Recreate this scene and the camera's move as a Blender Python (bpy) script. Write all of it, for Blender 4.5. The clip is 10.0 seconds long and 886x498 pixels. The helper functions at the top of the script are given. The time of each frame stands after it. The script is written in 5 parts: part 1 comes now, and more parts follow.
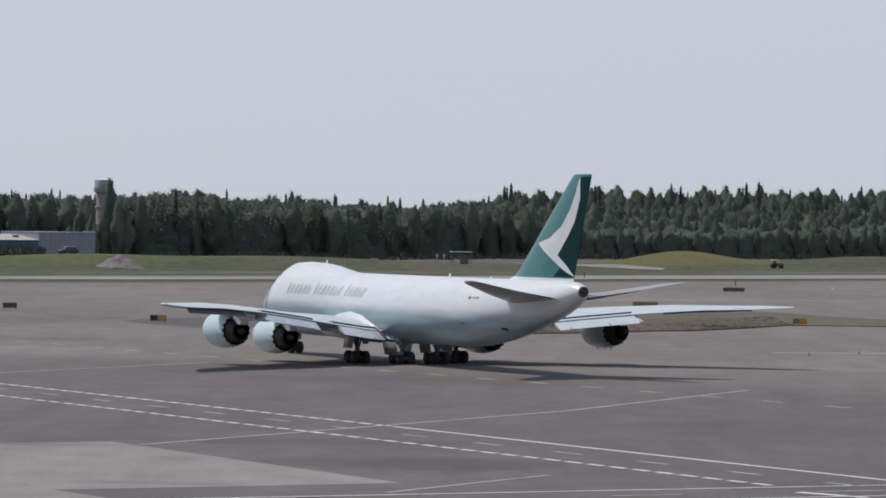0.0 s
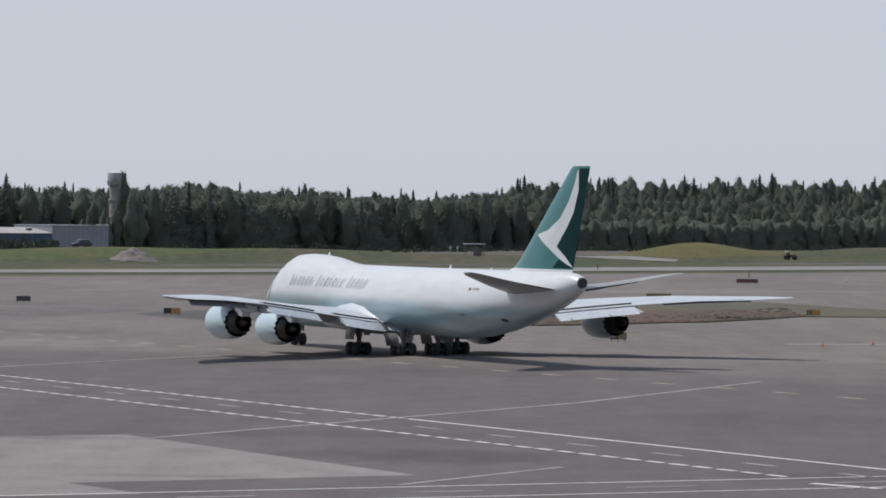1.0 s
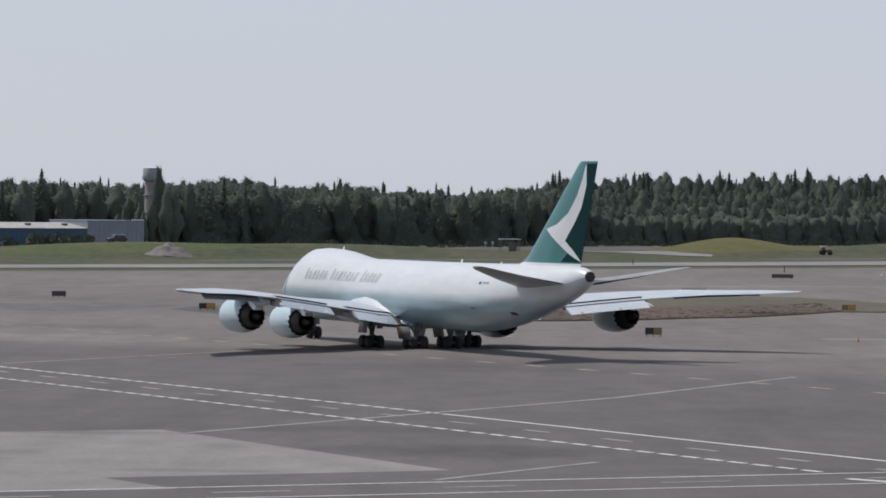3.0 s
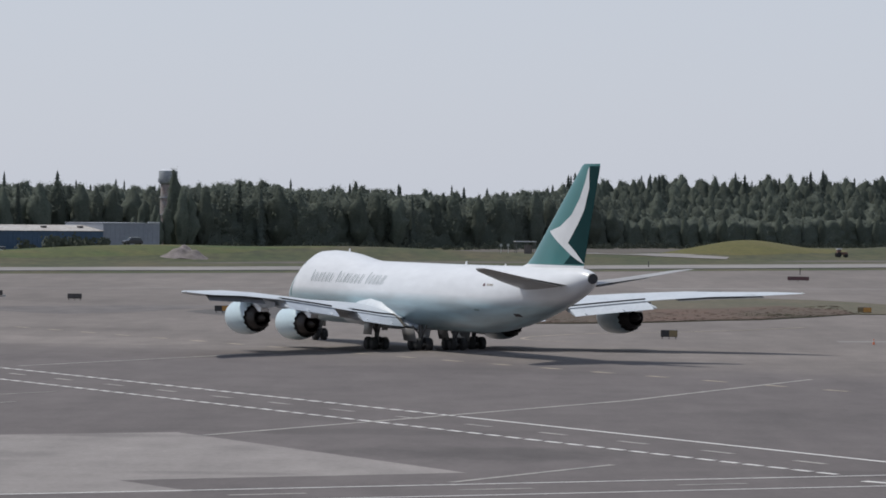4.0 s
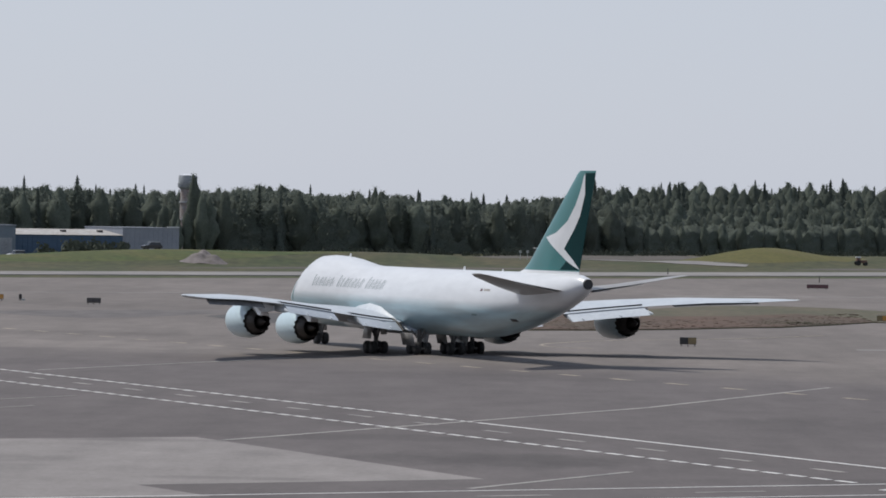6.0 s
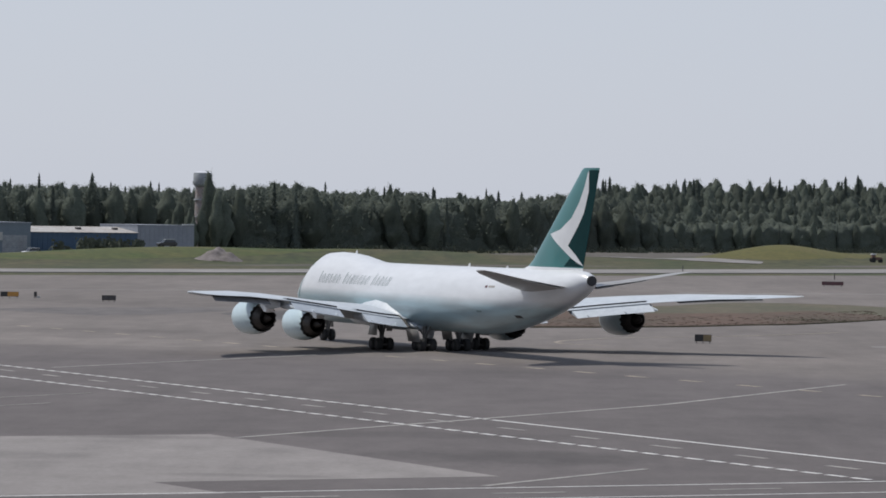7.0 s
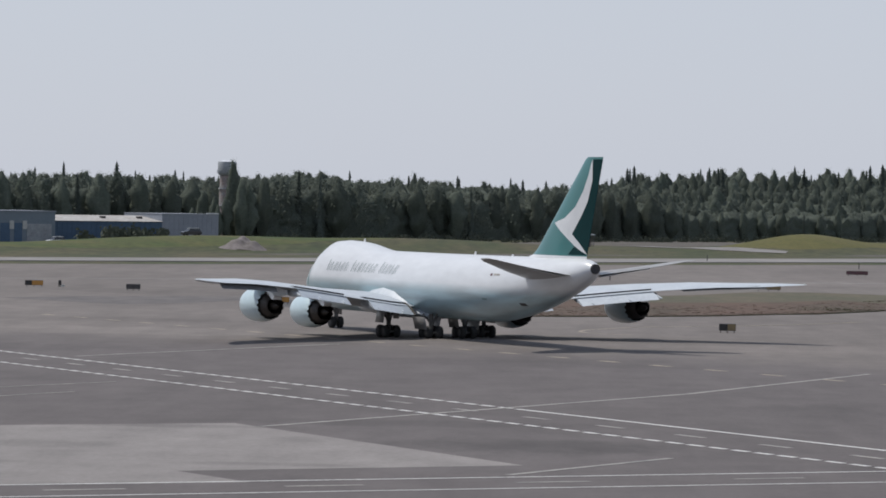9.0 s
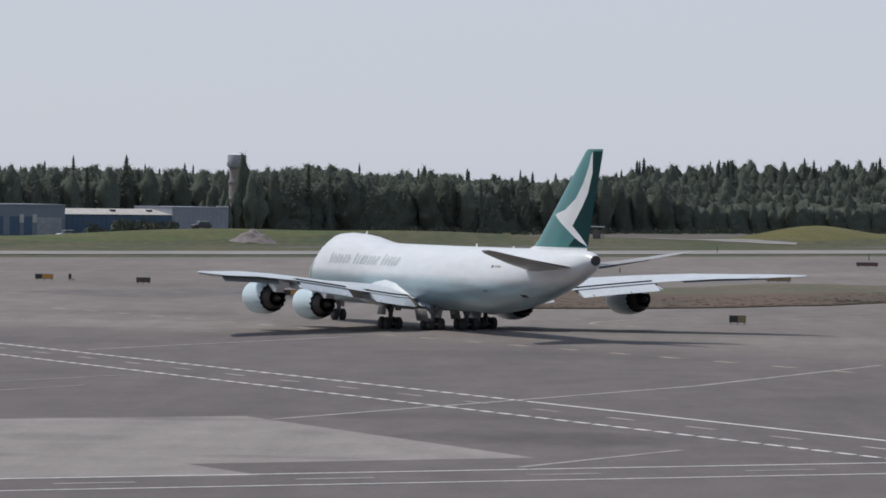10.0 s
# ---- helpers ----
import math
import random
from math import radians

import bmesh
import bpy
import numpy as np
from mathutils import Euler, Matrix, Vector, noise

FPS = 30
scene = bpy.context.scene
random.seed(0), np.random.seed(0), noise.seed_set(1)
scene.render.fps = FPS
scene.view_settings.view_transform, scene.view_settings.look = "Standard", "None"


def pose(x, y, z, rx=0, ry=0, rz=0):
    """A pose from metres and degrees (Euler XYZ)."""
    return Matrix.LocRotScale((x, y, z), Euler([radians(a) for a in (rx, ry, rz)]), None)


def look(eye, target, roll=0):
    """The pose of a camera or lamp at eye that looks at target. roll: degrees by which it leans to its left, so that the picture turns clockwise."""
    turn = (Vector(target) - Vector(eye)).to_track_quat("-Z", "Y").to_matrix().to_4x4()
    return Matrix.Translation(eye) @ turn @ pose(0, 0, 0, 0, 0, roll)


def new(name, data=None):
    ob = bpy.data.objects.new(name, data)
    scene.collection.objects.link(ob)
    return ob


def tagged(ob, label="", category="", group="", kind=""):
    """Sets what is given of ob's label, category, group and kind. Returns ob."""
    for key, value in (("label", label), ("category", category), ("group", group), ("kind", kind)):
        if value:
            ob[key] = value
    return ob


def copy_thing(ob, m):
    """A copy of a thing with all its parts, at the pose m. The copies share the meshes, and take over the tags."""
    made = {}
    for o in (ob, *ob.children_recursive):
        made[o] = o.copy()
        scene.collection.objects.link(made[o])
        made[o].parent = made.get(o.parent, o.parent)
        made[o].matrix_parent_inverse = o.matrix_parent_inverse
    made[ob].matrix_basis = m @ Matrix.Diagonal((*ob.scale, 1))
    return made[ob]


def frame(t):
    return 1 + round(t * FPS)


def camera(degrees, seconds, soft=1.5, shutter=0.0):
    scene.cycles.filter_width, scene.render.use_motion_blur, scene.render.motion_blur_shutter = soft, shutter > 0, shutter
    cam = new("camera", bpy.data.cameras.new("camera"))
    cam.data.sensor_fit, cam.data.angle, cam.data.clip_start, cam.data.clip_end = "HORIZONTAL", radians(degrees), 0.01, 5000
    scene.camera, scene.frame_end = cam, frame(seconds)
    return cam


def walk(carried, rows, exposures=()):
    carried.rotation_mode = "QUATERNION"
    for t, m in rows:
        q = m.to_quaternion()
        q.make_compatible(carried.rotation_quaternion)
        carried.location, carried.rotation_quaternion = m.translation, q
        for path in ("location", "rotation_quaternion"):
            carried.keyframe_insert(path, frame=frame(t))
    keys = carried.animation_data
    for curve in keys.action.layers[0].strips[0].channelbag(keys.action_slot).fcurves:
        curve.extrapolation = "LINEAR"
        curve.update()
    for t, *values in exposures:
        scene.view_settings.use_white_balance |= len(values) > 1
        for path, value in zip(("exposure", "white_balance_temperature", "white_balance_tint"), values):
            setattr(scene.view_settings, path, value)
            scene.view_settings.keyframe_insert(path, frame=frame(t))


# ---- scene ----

# The camera stands on a terminal roof, 15.5 m over the apron, and pans slowly after the aircraft.
cam = camera(11.52, 10.0, soft=1.75)
EYE = 15.5
# time, degrees turned to the left, degrees up, lean
PAN = [
    (0.0, 0.000, -0.499, -0.86), (0.5, 0.074, -0.545, -0.65), (1.0, 0.172, -0.604, -0.71), (1.5, 0.258, -0.627, -0.75),
    (2.0, 0.365, -0.638, -0.68), (2.5, 0.496, -0.679, -0.71), (4.0, 0.834, -0.643, -0.69), (4.5, 0.865, -0.611, -0.81),
    (5.0, 0.925, -0.544, -0.94), (5.5, 1.000, -0.558, -0.99), (7.0, 1.284, -0.606, -0.94), (7.5, 1.361, -0.677, -0.98),
    (8.0, 1.416, -0.661, -1.03), (8.5, 1.489, -0.667, -0.96), (9.0, 1.602, -0.754, -0.99), (9.5, 1.641, -0.848, -0.91),
    (10.0, 1.729, -0.854, -0.83),
]
walk(cam, [(t, pose(0, 0, EYE, 90 + pitch, lean, yaw)) for t, yaw, pitch, lean in PAN])

# ---- world and sun ----
SUN_ELEV, SUN_LEFT = 58.0, 66.0      # degrees above the horizon, and to the left of the first view
world = bpy.data.worlds.new("world")
scene.world = world
world.use_nodes = True
wn = world.node_tree
sky = wn.nodes.new("ShaderNodeTexSky")
sky.sky_type = 'NISHITA'
sky.sun_disc = False
sky.sun_elevation = radians(SUN_ELEV)
sky.sun_rotation = radians(-SUN_LEFT)
sky.air_density, sky.dust_density, sky.ozone_density = 1.0, 0.6, 1.5
# thin high cloud veils the blue evenly
veil = wn.nodes.new("ShaderNodeMix")
veil.data_type = 'RGBA'
high = wn.nodes.new("ShaderNodeTexCoord")
split = wn.nodes.new("ShaderNodeSeparateXYZ")
wn.links.new(high.outputs["Generated"], split.inputs[0])
thin = wn.nodes.new("ShaderNodeMapRange")
thin.interpolation_type = 'SMOOTHSTEP'
thin.inputs[1].default_value, thin.inputs[2].default_value, thin.inputs[3].default_value, thin.inputs[4].default_value = 0.1, 0.8, 0.86, 0.2
wn.links.new(split.outputs[2], thin.inputs[0])
wn.links.new(thin.outputs[0], veil.inputs["Factor"])
veil.inputs[7].default_value = (5.6, 6.0, 7.0, 1)
wn.links.new(sky.outputs[0], veil.inputs[6])
wn.links.new(veil.outputs[2], wn.nodes["Background"].inputs[0])
wn.nodes["Background"].inputs[1].default_value = 0.1
sun = new("sun", bpy.data.lights.new("sun", "SUN"))
sun.data.energy, sun.data.angle, sun.data.color = 3.1, radians(0.6), (1.0, 0.96, 0.9)
sd = Vector((-math.sin(radians(SUN_LEFT)) * math.cos(radians(SUN_ELEV)), math.cos(radians(SUN_LEFT)) * math.cos(radians(SUN_ELEV)), math.sin(radians(SUN_ELEV))))
sun.matrix_basis = look(sd * 200, (0, 0, 0))
scene.view_settings.exposure = 0.0


# ---- materials ----
def mat(name, c1, c2=None, rough=0.8, metal=0.0, scale=1.0, fine=0.0, bump=0.0, spread=(0.35, 0.65), stretch=(1, 1, 1), coat=0.0, rand=0.0, amp=0.2):
    """A painted or natural surface: two colours mixed by noise at two sizes, with fine relief."""
    m = bpy.data.materials.new(name)
    m.use_nodes = True
    nt = m.node_tree
    b = nt.nodes["Principled BSDF"]
    b.inputs["Roughness"].default_value, b.inputs["Metallic"].default_value = rough, metal
    b.inputs["Coat Weight"].default_value = coat
    b.inputs["Base Color"].default_value = (*c1, 1)
    if c2 is None:
        return m
    co = nt.nodes.new("ShaderNodeTexCoord")
    mp = nt.nodes.new("ShaderNodeMapping")
    mp.inputs["Scale"].default_value = stretch
    nt.links.new(co.outputs["Object"], mp.inputs[0])
    n1 = nt.nodes.new("ShaderNodeTexNoise")
    n1.inputs["Scale"].default_value, n1.inputs["Detail"].default_value, n1.inputs["Roughness"].default_value = scale, 6, 0.6
    nt.links.new(mp.outputs[0], n1.inputs["Vector"])
    ramp = nt.nodes.new("ShaderNodeMapRange")
    ramp.inputs[1].default_value, ramp.inputs[2].default_value = spread
    nt.links.new(n1.outputs["Fac"], ramp.inputs[0])
    mix = nt.nodes.new("ShaderNodeMix")
    mix.data_type = 'RGBA'
    nt.links.new(ramp.outputs[0], mix.inputs["Factor"])
    mix.inputs[6].default_value, mix.inputs[7].default_value = (*c1, 1), (*c2, 1)
    out = mix.outputs[2]
    if fine:
        n2 = nt.nodes.new("ShaderNodeTexNoise")
        n2.inputs["Scale"].default_value, n2.inputs["Detail"].default_value = scale * fine, 4
        nt.links.new(mp.outputs[0], n2.inputs["Vector"])
        mr = nt.nodes.new("ShaderNodeMapRange")
        mr.inputs[1].default_value, mr.inputs[2].default_value, mr.inputs[3].default_value, mr.inputs[4].default_value = 0.3, 0.7, 1 - amp, 1 + amp
        nt.links.new(n2.outputs["Fac"], mr.inputs[0])
        out = times(nt, out, mr.outputs[0])
        if bump:
            bp = nt.nodes.new("ShaderNodeBump")
            bp.inputs["Strength"].default_value = bump
            nt.links.new(n2.outputs["Fac"], bp.inputs["Height"])
            nt.links.new(bp.outputs[0], b.inputs["Normal"])
    if rand:
        oi = nt.nodes.new("ShaderNodeObjectInfo")
        mr = nt.nodes.new("ShaderNodeMapRange")
        mr.inputs[3].default_value, mr.inputs[4].default_value = 1 - rand, 1 + rand
        nt.links.new(oi.outputs["Random"], mr.inputs[0])
        out = times(nt, out, mr.outputs[0])
    nt.links.new(out, b.inputs["Base Color"])
    return m


def times(nt, colour, factor):
    v = nt.nodes.new("ShaderNodeVectorMath")
    v.operation = 'SCALE'
    nt.links.new(colour, v.inputs[0])
    nt.links.new(factor, v.inputs["Scale"])
    return v.outputs[0]




def noise_node(nt, co, scale, detail=5, rough=0.6, stretch=(1, 1, 1), turn=0.0, lo=0.3, hi=0.7, to0=0.0, to1=1.0):
    """Noise stretched and turned in plan, mapped from lo..hi to to0..to1."""
    mp = nt.nodes.new("ShaderNodeMapping")
    mp.inputs["Scale"].default_value = stretch
    mp.inputs["Rotation"].default_value = (0, 0, radians(turn))
    nt.links.new(co, mp.inputs[0])
    n = nt.nodes.new("ShaderNodeTexNoise")
    n.inputs["Scale"].default_value, n.inputs["Detail"].default_value, n.inputs["Roughness"].default_value = scale, detail, rough
    nt.links.new(mp.outputs[0], n.inputs["Vector"])
    r = nt.nodes.new("ShaderNodeMapRange")
    r.inputs[1].default_value, r.inputs[2].default_value, r.inputs[3].default_value, r.inputs[4].default_value = lo, hi, to0, to1
    nt.links.new(n.outputs["Fac"], r.inputs[0])
    return r.outputs[0]


def calc(nt, op, a, b):
    m = nt.nodes.new("ShaderNodeMath")
    m.operation = op
    for k, v in enumerate((a, b)):
        if isinstance(v, (int, float)):
            m.inputs[k].default_value = v
        else:
            nt.links.new(v, m.inputs[k])
    return m.outputs[0]


def blend(nt, fac, a, b):
    m = nt.nodes.new("ShaderNodeMix")
    m.data_type = 'RGBA'
    nt.links.new(fac, m.inputs["Factor"])
    for k, v in ((6, a), (7, b)):
        if isinstance(v, tuple):
            m.inputs[k].default_value = (*v, 1)
        else:
            nt.links.new(v, m.inputs[k])
    return m.outputs[2]


def worn_surface(nt, co, c1, c2, streak=0.12, fine=0.1, turn=0.0):
    """Broad blotches, long wheel streaks and fine grain of an old pavement."""
    col = blend(nt, noise_node(nt, co, 0.022, 6, 0.62, (1, 0.32, 1)), c1, c2)
    col = times(nt, col, noise_node(nt, co, 0.2, 5, 0.65, (1, 0.12, 1), turn, 0.3, 0.7, 1 - streak, 1 + streak))
    col = times(nt, col, noise_node(nt, co, 0.5, 4, 0.6, (0.5, 0.25, 1), 0, 0.3, 0.7, 1 - fine, 1 + fine))
    return times(nt, col, noise_node(nt, co, 2.4, 4, 0.7, (1, 0.4, 1), 0, 0.3, 0.7, 1 - fine * 0.7, 1 + fine * 0.7))


CONC = (0.137, 0.121, 0.111), (0.192, 0.170, 0.156)


def pavement(name, c1, c2, streak=0.12, fine=0.1, turn=0.0, fade=False, stains=()):
    m = bpy.data.materials.new(name)
    m.use_nodes = True
    nt = m.node_tree
    b = nt.nodes["Principled BSDF"]
    b.inputs["Roughness"].default_value = 0.92
    b.inputs["Specular IOR Level"].default_value = 0.3
    co = nt.nodes.new("ShaderNodeTexCoord").outputs["Object"]
    sep = nt.nodes.new("ShaderNodeSeparateXYZ")
    nt.links.new(co, sep.inputs[0])
    x, y = sep.outputs[0], sep.outputs[1]
    col = worn_surface(nt, co, c1, c2, streak, fine, turn)
    if fade:
        # the dark surfacing wears through towards the concrete along its far edge
        far = calc(nt, 'ADD', y, calc(nt, 'MULTIPLY', x, 0.45))
        far = calc(nt, 'ADD', far, noise_node(nt, co, 0.03, 6, 0.65, (1, 0.35, 1), 0, 0.3, 0.7, -26, 26))
        r = nt.nodes.new("ShaderNodeMapRange")
        r.interpolation_type = 'SMOOTHSTEP'
        r.inputs[1].default_value, r.inputs[2].default_value = 388, 448
        nt.links.new(far, r.inputs[0])
        col = blend(nt, r.outputs[0], col, worn_surface(nt, co, *CONC))
    # oil and rubber stains: middle, half lengths, strength
    for sx, sy, rx, ry, k in stains:
        dx = calc(nt, 'DIVIDE', calc(nt, 'SUBTRACT', x, sx), rx)
        dy = calc(nt, 'DIVIDE', calc(nt, 'SUBTRACT', y, sy), ry)
        d = calc(nt, 'ADD', calc(nt, 'MULTIPLY', dx, dx), calc(nt, 'MULTIPLY', dy, dy))
        d = calc(nt, 'ADD', d, noise_node(nt, co, 0.25, 5, 0.65, (1, 0.4, 1), 0, 0.3, 0.7, -0.5, 0.5))
        r = nt.nodes.new("ShaderNodeMapRange")
        r.interpolation_type = 'SMOOTHSTEP'
        r.inputs[1].default_value, r.inputs[2].default_value, r.inputs[3].default_value, r.inputs[4].default_value = 0.0, 1.2, 1 - k, 1.0
        nt.links.new(d, r.inputs[0])
        col = times(nt, col, r.outputs[0])
    nt.links.new(col, b.inputs["Base Color"])
    return m


M_CONC = pavement("apron_concrete", *CONC, stains=((-70, 640, 30, 26, 0.14), (30, 760, 40, 12, 0.12), (16, 470, 16, 5, 0.1), (-90, 560, 24, 8, -0.1)))
M_ASPH = pavement("apron_asphalt", (0.105, 0.092, 0.089), (0.132, 0.117, 0.113), 0.1, 0.1, 30, True,
                  ((-1, 268, 11, 9, 0.3), (-10, 292, 14, 5, 0.16), (22, 318, 12, 14, 0.12), (-44, 352, 10, 14, 0.12), (20, 252, 12, 4, 0.14), (2, 400, 22, 12, 0.1), (-47, 470, 22, 16, -0.16), (-30, 452, 20, 8, -0.12), (-52, 508, 20, 10, 0.14), (30, 446, 20, 15, -0.16), (32, 462, 14, 8, -0.08), (-52, 420, 16, 12, 0.08)))
M_PAD = pavement("light_concrete", (0.212, 0.194, 0.184), (0.248, 0.228, 0.216), 0.1, 0.12, 20, False,
                 ((-31, 262, 5, 5, 0.16), (-27, 284, 9, 2.5, 0.2), (-17, 246, 6, 2, 0.2), (-34, 244, 4, 2.5, 0.18), (-14, 272, 5, 4, 0.1)))
M_DARK = mat("patched_asphalt", (0.062, 0.057, 0.055), (0.088, 0.082, 0.078), 0.9, scale=0.1, fine=6)
M_TAXI = mat("far_taxiway", (0.19, 0.178, 0.168), (0.24, 0.226, 0.214), 0.9, scale=0.02, fine=6)
M_GRASS = mat("mown_grass", (0.034, 0.046, 0.011), (0.072, 0.062, 0.027), 1.0, scale=0.045, fine=8, stretch=(1, 0.3, 1), amp=0.3)
M_LUSH = mat("lush_grass", (0.044, 0.066, 0.012), (0.08, 0.08, 0.021), 1.0, scale=0.05, fine=10, amp=0.3)
M_MOUND = mat("olive_mown_grass", (0.08, 0.077, 0.012), (0.1, 0.088, 0.022), 1.0, scale=0.06, fine=10, amp=0.25)
M_DRY = mat("dry_grass", (0.103, 0.062, 0.043), (0.068, 0.05, 0.032), 1.0, scale=0.06, fine=8, stretch=(1, 0.4, 1))
M_OLIVE = mat("olive_grass", (0.105, 0.088, 0.056), (0.072, 0.072, 0.042), 1.0, scale=0.06, fine=10, stretch=(1, 0.4, 1))
M_SCRUB = mat("grey_brown_scrub", (0.068, 0.062, 0.05), (0.115, 0.1, 0.085), 1.0, scale=0.08, fine=6)
M_WORN = mat("worn_pavement", (0.10, 0.09, 0.086), (0.125, 0.112, 0.105), 0.9, scale=0.06, fine=6, stretch=(1, 0.3, 1))
M_TUFT = mat("dry_stalks", (0.125, 0.08, 0.056), (0.09, 0.068, 0.045), 1.0, scale=0.1, fine=6, stretch=(1, 0.4, 1))
M_WHITE_LINE = mat("white_line_paint", (0.72, 0.71, 0.68), (0.6, 0.59, 0.57), 0.8, scale=0.4, fine=6)
M_FADED_LINE = mat("worn_line_paint", (0.36, 0.34, 0.31), (0.22, 0.21, 0.2), 0.85, scale=0.3, fine=6)
M_YELLOW_LINE = mat("faded_yellow_paint", (0.40, 0.34, 0.26), (0.22, 0.195, 0.16), 0.85, scale=0.3, fine=6)
M_WING = mat("wing_grey_paint", (0.46, 0.50, 0.54), (0.52, 0.56, 0.59), 0.5, scale=0.5, fine=5, coat=0.08, amp=0.06)
M_WHITE = mat("white_gloss_paint", (0.72, 0.73, 0.74), (0.68, 0.69, 0.7), 0.3, scale=0.3, fine=5, coat=0.3, amp=0.03)
M_NAC = mat("pale_blue_nacelle_paint", (0.52, 0.64, 0.68), (0.47, 0.58, 0.62), 0.3, scale=0.4, fine=5, coat=0.3, amp=0.03)
M_GAP = mat("dark_gap", (0.03, 0.03, 0.035), (0.05, 0.05, 0.05), 0.7, scale=2)
M_DUCT = mat("dark_duct_lining", (0.022, 0.02, 0.019), (0.04, 0.036, 0.034), 0.5, scale=1.5)
M_TEAL = mat("teal_fin_paint", (0.033, 0.18, 0.18), (0.028, 0.155, 0.155), 0.35, scale=0.3, fine=4, coat=0.3, amp=0.03)
M_DEEP = mat("deep_green_fin_paint", (0.004, 0.032, 0.034), (0.005, 0.036, 0.038), 0.75, scale=0.3, fine=4, amp=0.03)
M_DEEP.node_tree.nodes["Principled BSDF"].inputs["Specular IOR Level"].default_value = 0.12
# less metallic and paler than bare metal: the sun's glint is in the colour
M_METAL = mat("glint_toned_metal", (0.78, 0.77, 0.75), (0.66, 0.65, 0.63), 0.35, 0.4, scale=1.5, fine=5)
M_HOT = mat("heat_stained_metal", (0.035, 0.031, 0.029), (0.07, 0.062, 0.057), 0.5, 0.5, scale=1.0, fine=6)
M_GREY = mat("mid_grey_paint", (0.27, 0.26, 0.25), (0.31, 0.30, 0.29), 0.4, scale=0.5, fine=5, coat=0.2, amp=0.04)
# rim and gear greys are darkened: the belly's shade is put into both
M_RIM = mat("shade_darkened_rim", (0.03, 0.03, 0.03), (0.055, 0.053, 0.052), 0.65, scale=3, fine=4)
M_STRUT = mat("darkened_gear_grey", (0.17, 0.168, 0.165), (0.11, 0.108, 0.105), 0.5, scale=2, fine=4)
M_TYRE = mat("tyre_rubber", (0.018, 0.018, 0.018), (0.03, 0.03, 0.03), 0.85, scale=3, fine=4)
M_TEXT = mat("grey_green_lettering", (0.13, 0.19, 0.19), (0.17, 0.23, 0.23), 0.5, scale=1)
M_BARK = mat("bark", (0.09, 0.075, 0.06), (0.15, 0.13, 0.11), 0.95, scale=1.5, fine=5)
# leaf and needle greens are paler and greyer: distance haze in the colour
M_LEAF = mat("broad_leaves", (0.118, 0.14, 0.112), (0.16, 0.18, 0.148), 0.95, scale=0.35, fine=5, rand=0.25, bump=0.7, amp=0.28)
M_SHRUB = mat("shrub_leaves", (0.062, 0.072, 0.05), (0.085, 0.095, 0.068), 0.95, scale=0.3, fine=4)
M_NEEDLE = mat("spruce_needles", (0.092, 0.112, 0.097), (0.126, 0.146, 0.124), 0.95, scale=0.4, fine=4, rand=0.25, bump=0.5, amp=0.28)


def let_light_through(m, share, colour):
    """Thin leaves: part of the light passes through them."""
    nt = m.node_tree
    b = nt.nodes["Principled BSDF"]
    b.inputs["Specular IOR Level"].default_value = 0.25
    tr = nt.nodes.new("ShaderNodeBsdfTranslucent")
    tr.inputs[0].default_value = (*colour, 1)
    mix = nt.nodes.new("ShaderNodeMixShader")
    mix.inputs[0].default_value = share
    out = nt.nodes["Material Output"]
    nt.links.new(b.outputs[0], mix.inputs[1])
    nt.links.new(tr.outputs[0], mix.inputs[2])
    nt.links.new(mix.outputs[0], out.inputs["Surface"])


let_light_through(M_LEAF, 0.45, (0.2, 0.225, 0.19))
let_light_through(M_NEEDLE, 0.4, (0.17, 0.19, 0.165))


def body_paint():
    """White above, pale blue-green below a sharp cheat line; the belly is soiled with long streaks."""
    m = mat("fuselage_paint", (0.66, 0.675, 0.69), (0.63, 0.645, 0.66), 0.34, scale=0.25, fine=5, coat=0.25, amp=0.05, stretch=(1, 0.3, 1))
    nt = m.node_tree
    b = nt.nodes["Principled BSDF"]
    top = b.inputs["Base Color"].links[0].from_socket
    co = nt.nodes.new("ShaderNodeTexCoord")
    sep = nt.nodes.new("ShaderNodeSeparateXYZ")
    nt.links.new(co.outputs["Object"], sep.inputs[0])
    edge = nt.nodes.new("ShaderNodeMapRange")
    edge.inputs[1].default_value, edge.inputs[2].default_value = 6.0, 5.0
    nt.links.new(sep.outputs[2], edge.inputs[0])
    low = nt.nodes.new("ShaderNodeMix")
    low.data_type = 'RGBA'
    mp = nt.nodes.new("ShaderNodeMapping")
    mp.inputs["Scale"].default_value = (1, 0.12, 1)
    nt.links.new(co.outputs["Object"], mp.inputs[0])
    ns = nt.nodes.new("ShaderNodeTexNoise")
    ns.inputs["Scale"].default_value, ns.inputs["Detail"].default_value = 0.9, 6
    nt.links.new(mp.outputs[0], ns.inputs["Vector"])
    dirt = nt.nodes.new("ShaderNodeMapRange")
    dirt.inputs[1].default_value, dirt.inputs[2].default_value = 0.36, 0.66
    nt.links.new(ns.outputs["Fac"], dirt.inputs[0])
    nt.links.new(dirt.outputs[0], low.inputs["Factor"])
    low.inputs[6].default_value, low.inputs[7].default_value = (0.35, 0.485, 0.53, 1), (0.25, 0.32, 0.345, 1)
    mix = nt.nodes.new("ShaderNodeMix")
    mix.data_type = 'RGBA'
    nt.links.new(edge.outputs[0], mix.inputs["Factor"])
    nt.links.new(top, mix.inputs[6])
    nt.links.new(low.outputs[2], mix.inputs[7])
    nt.links.new(mix.outputs[2], b.inputs["Base Color"])
    return m


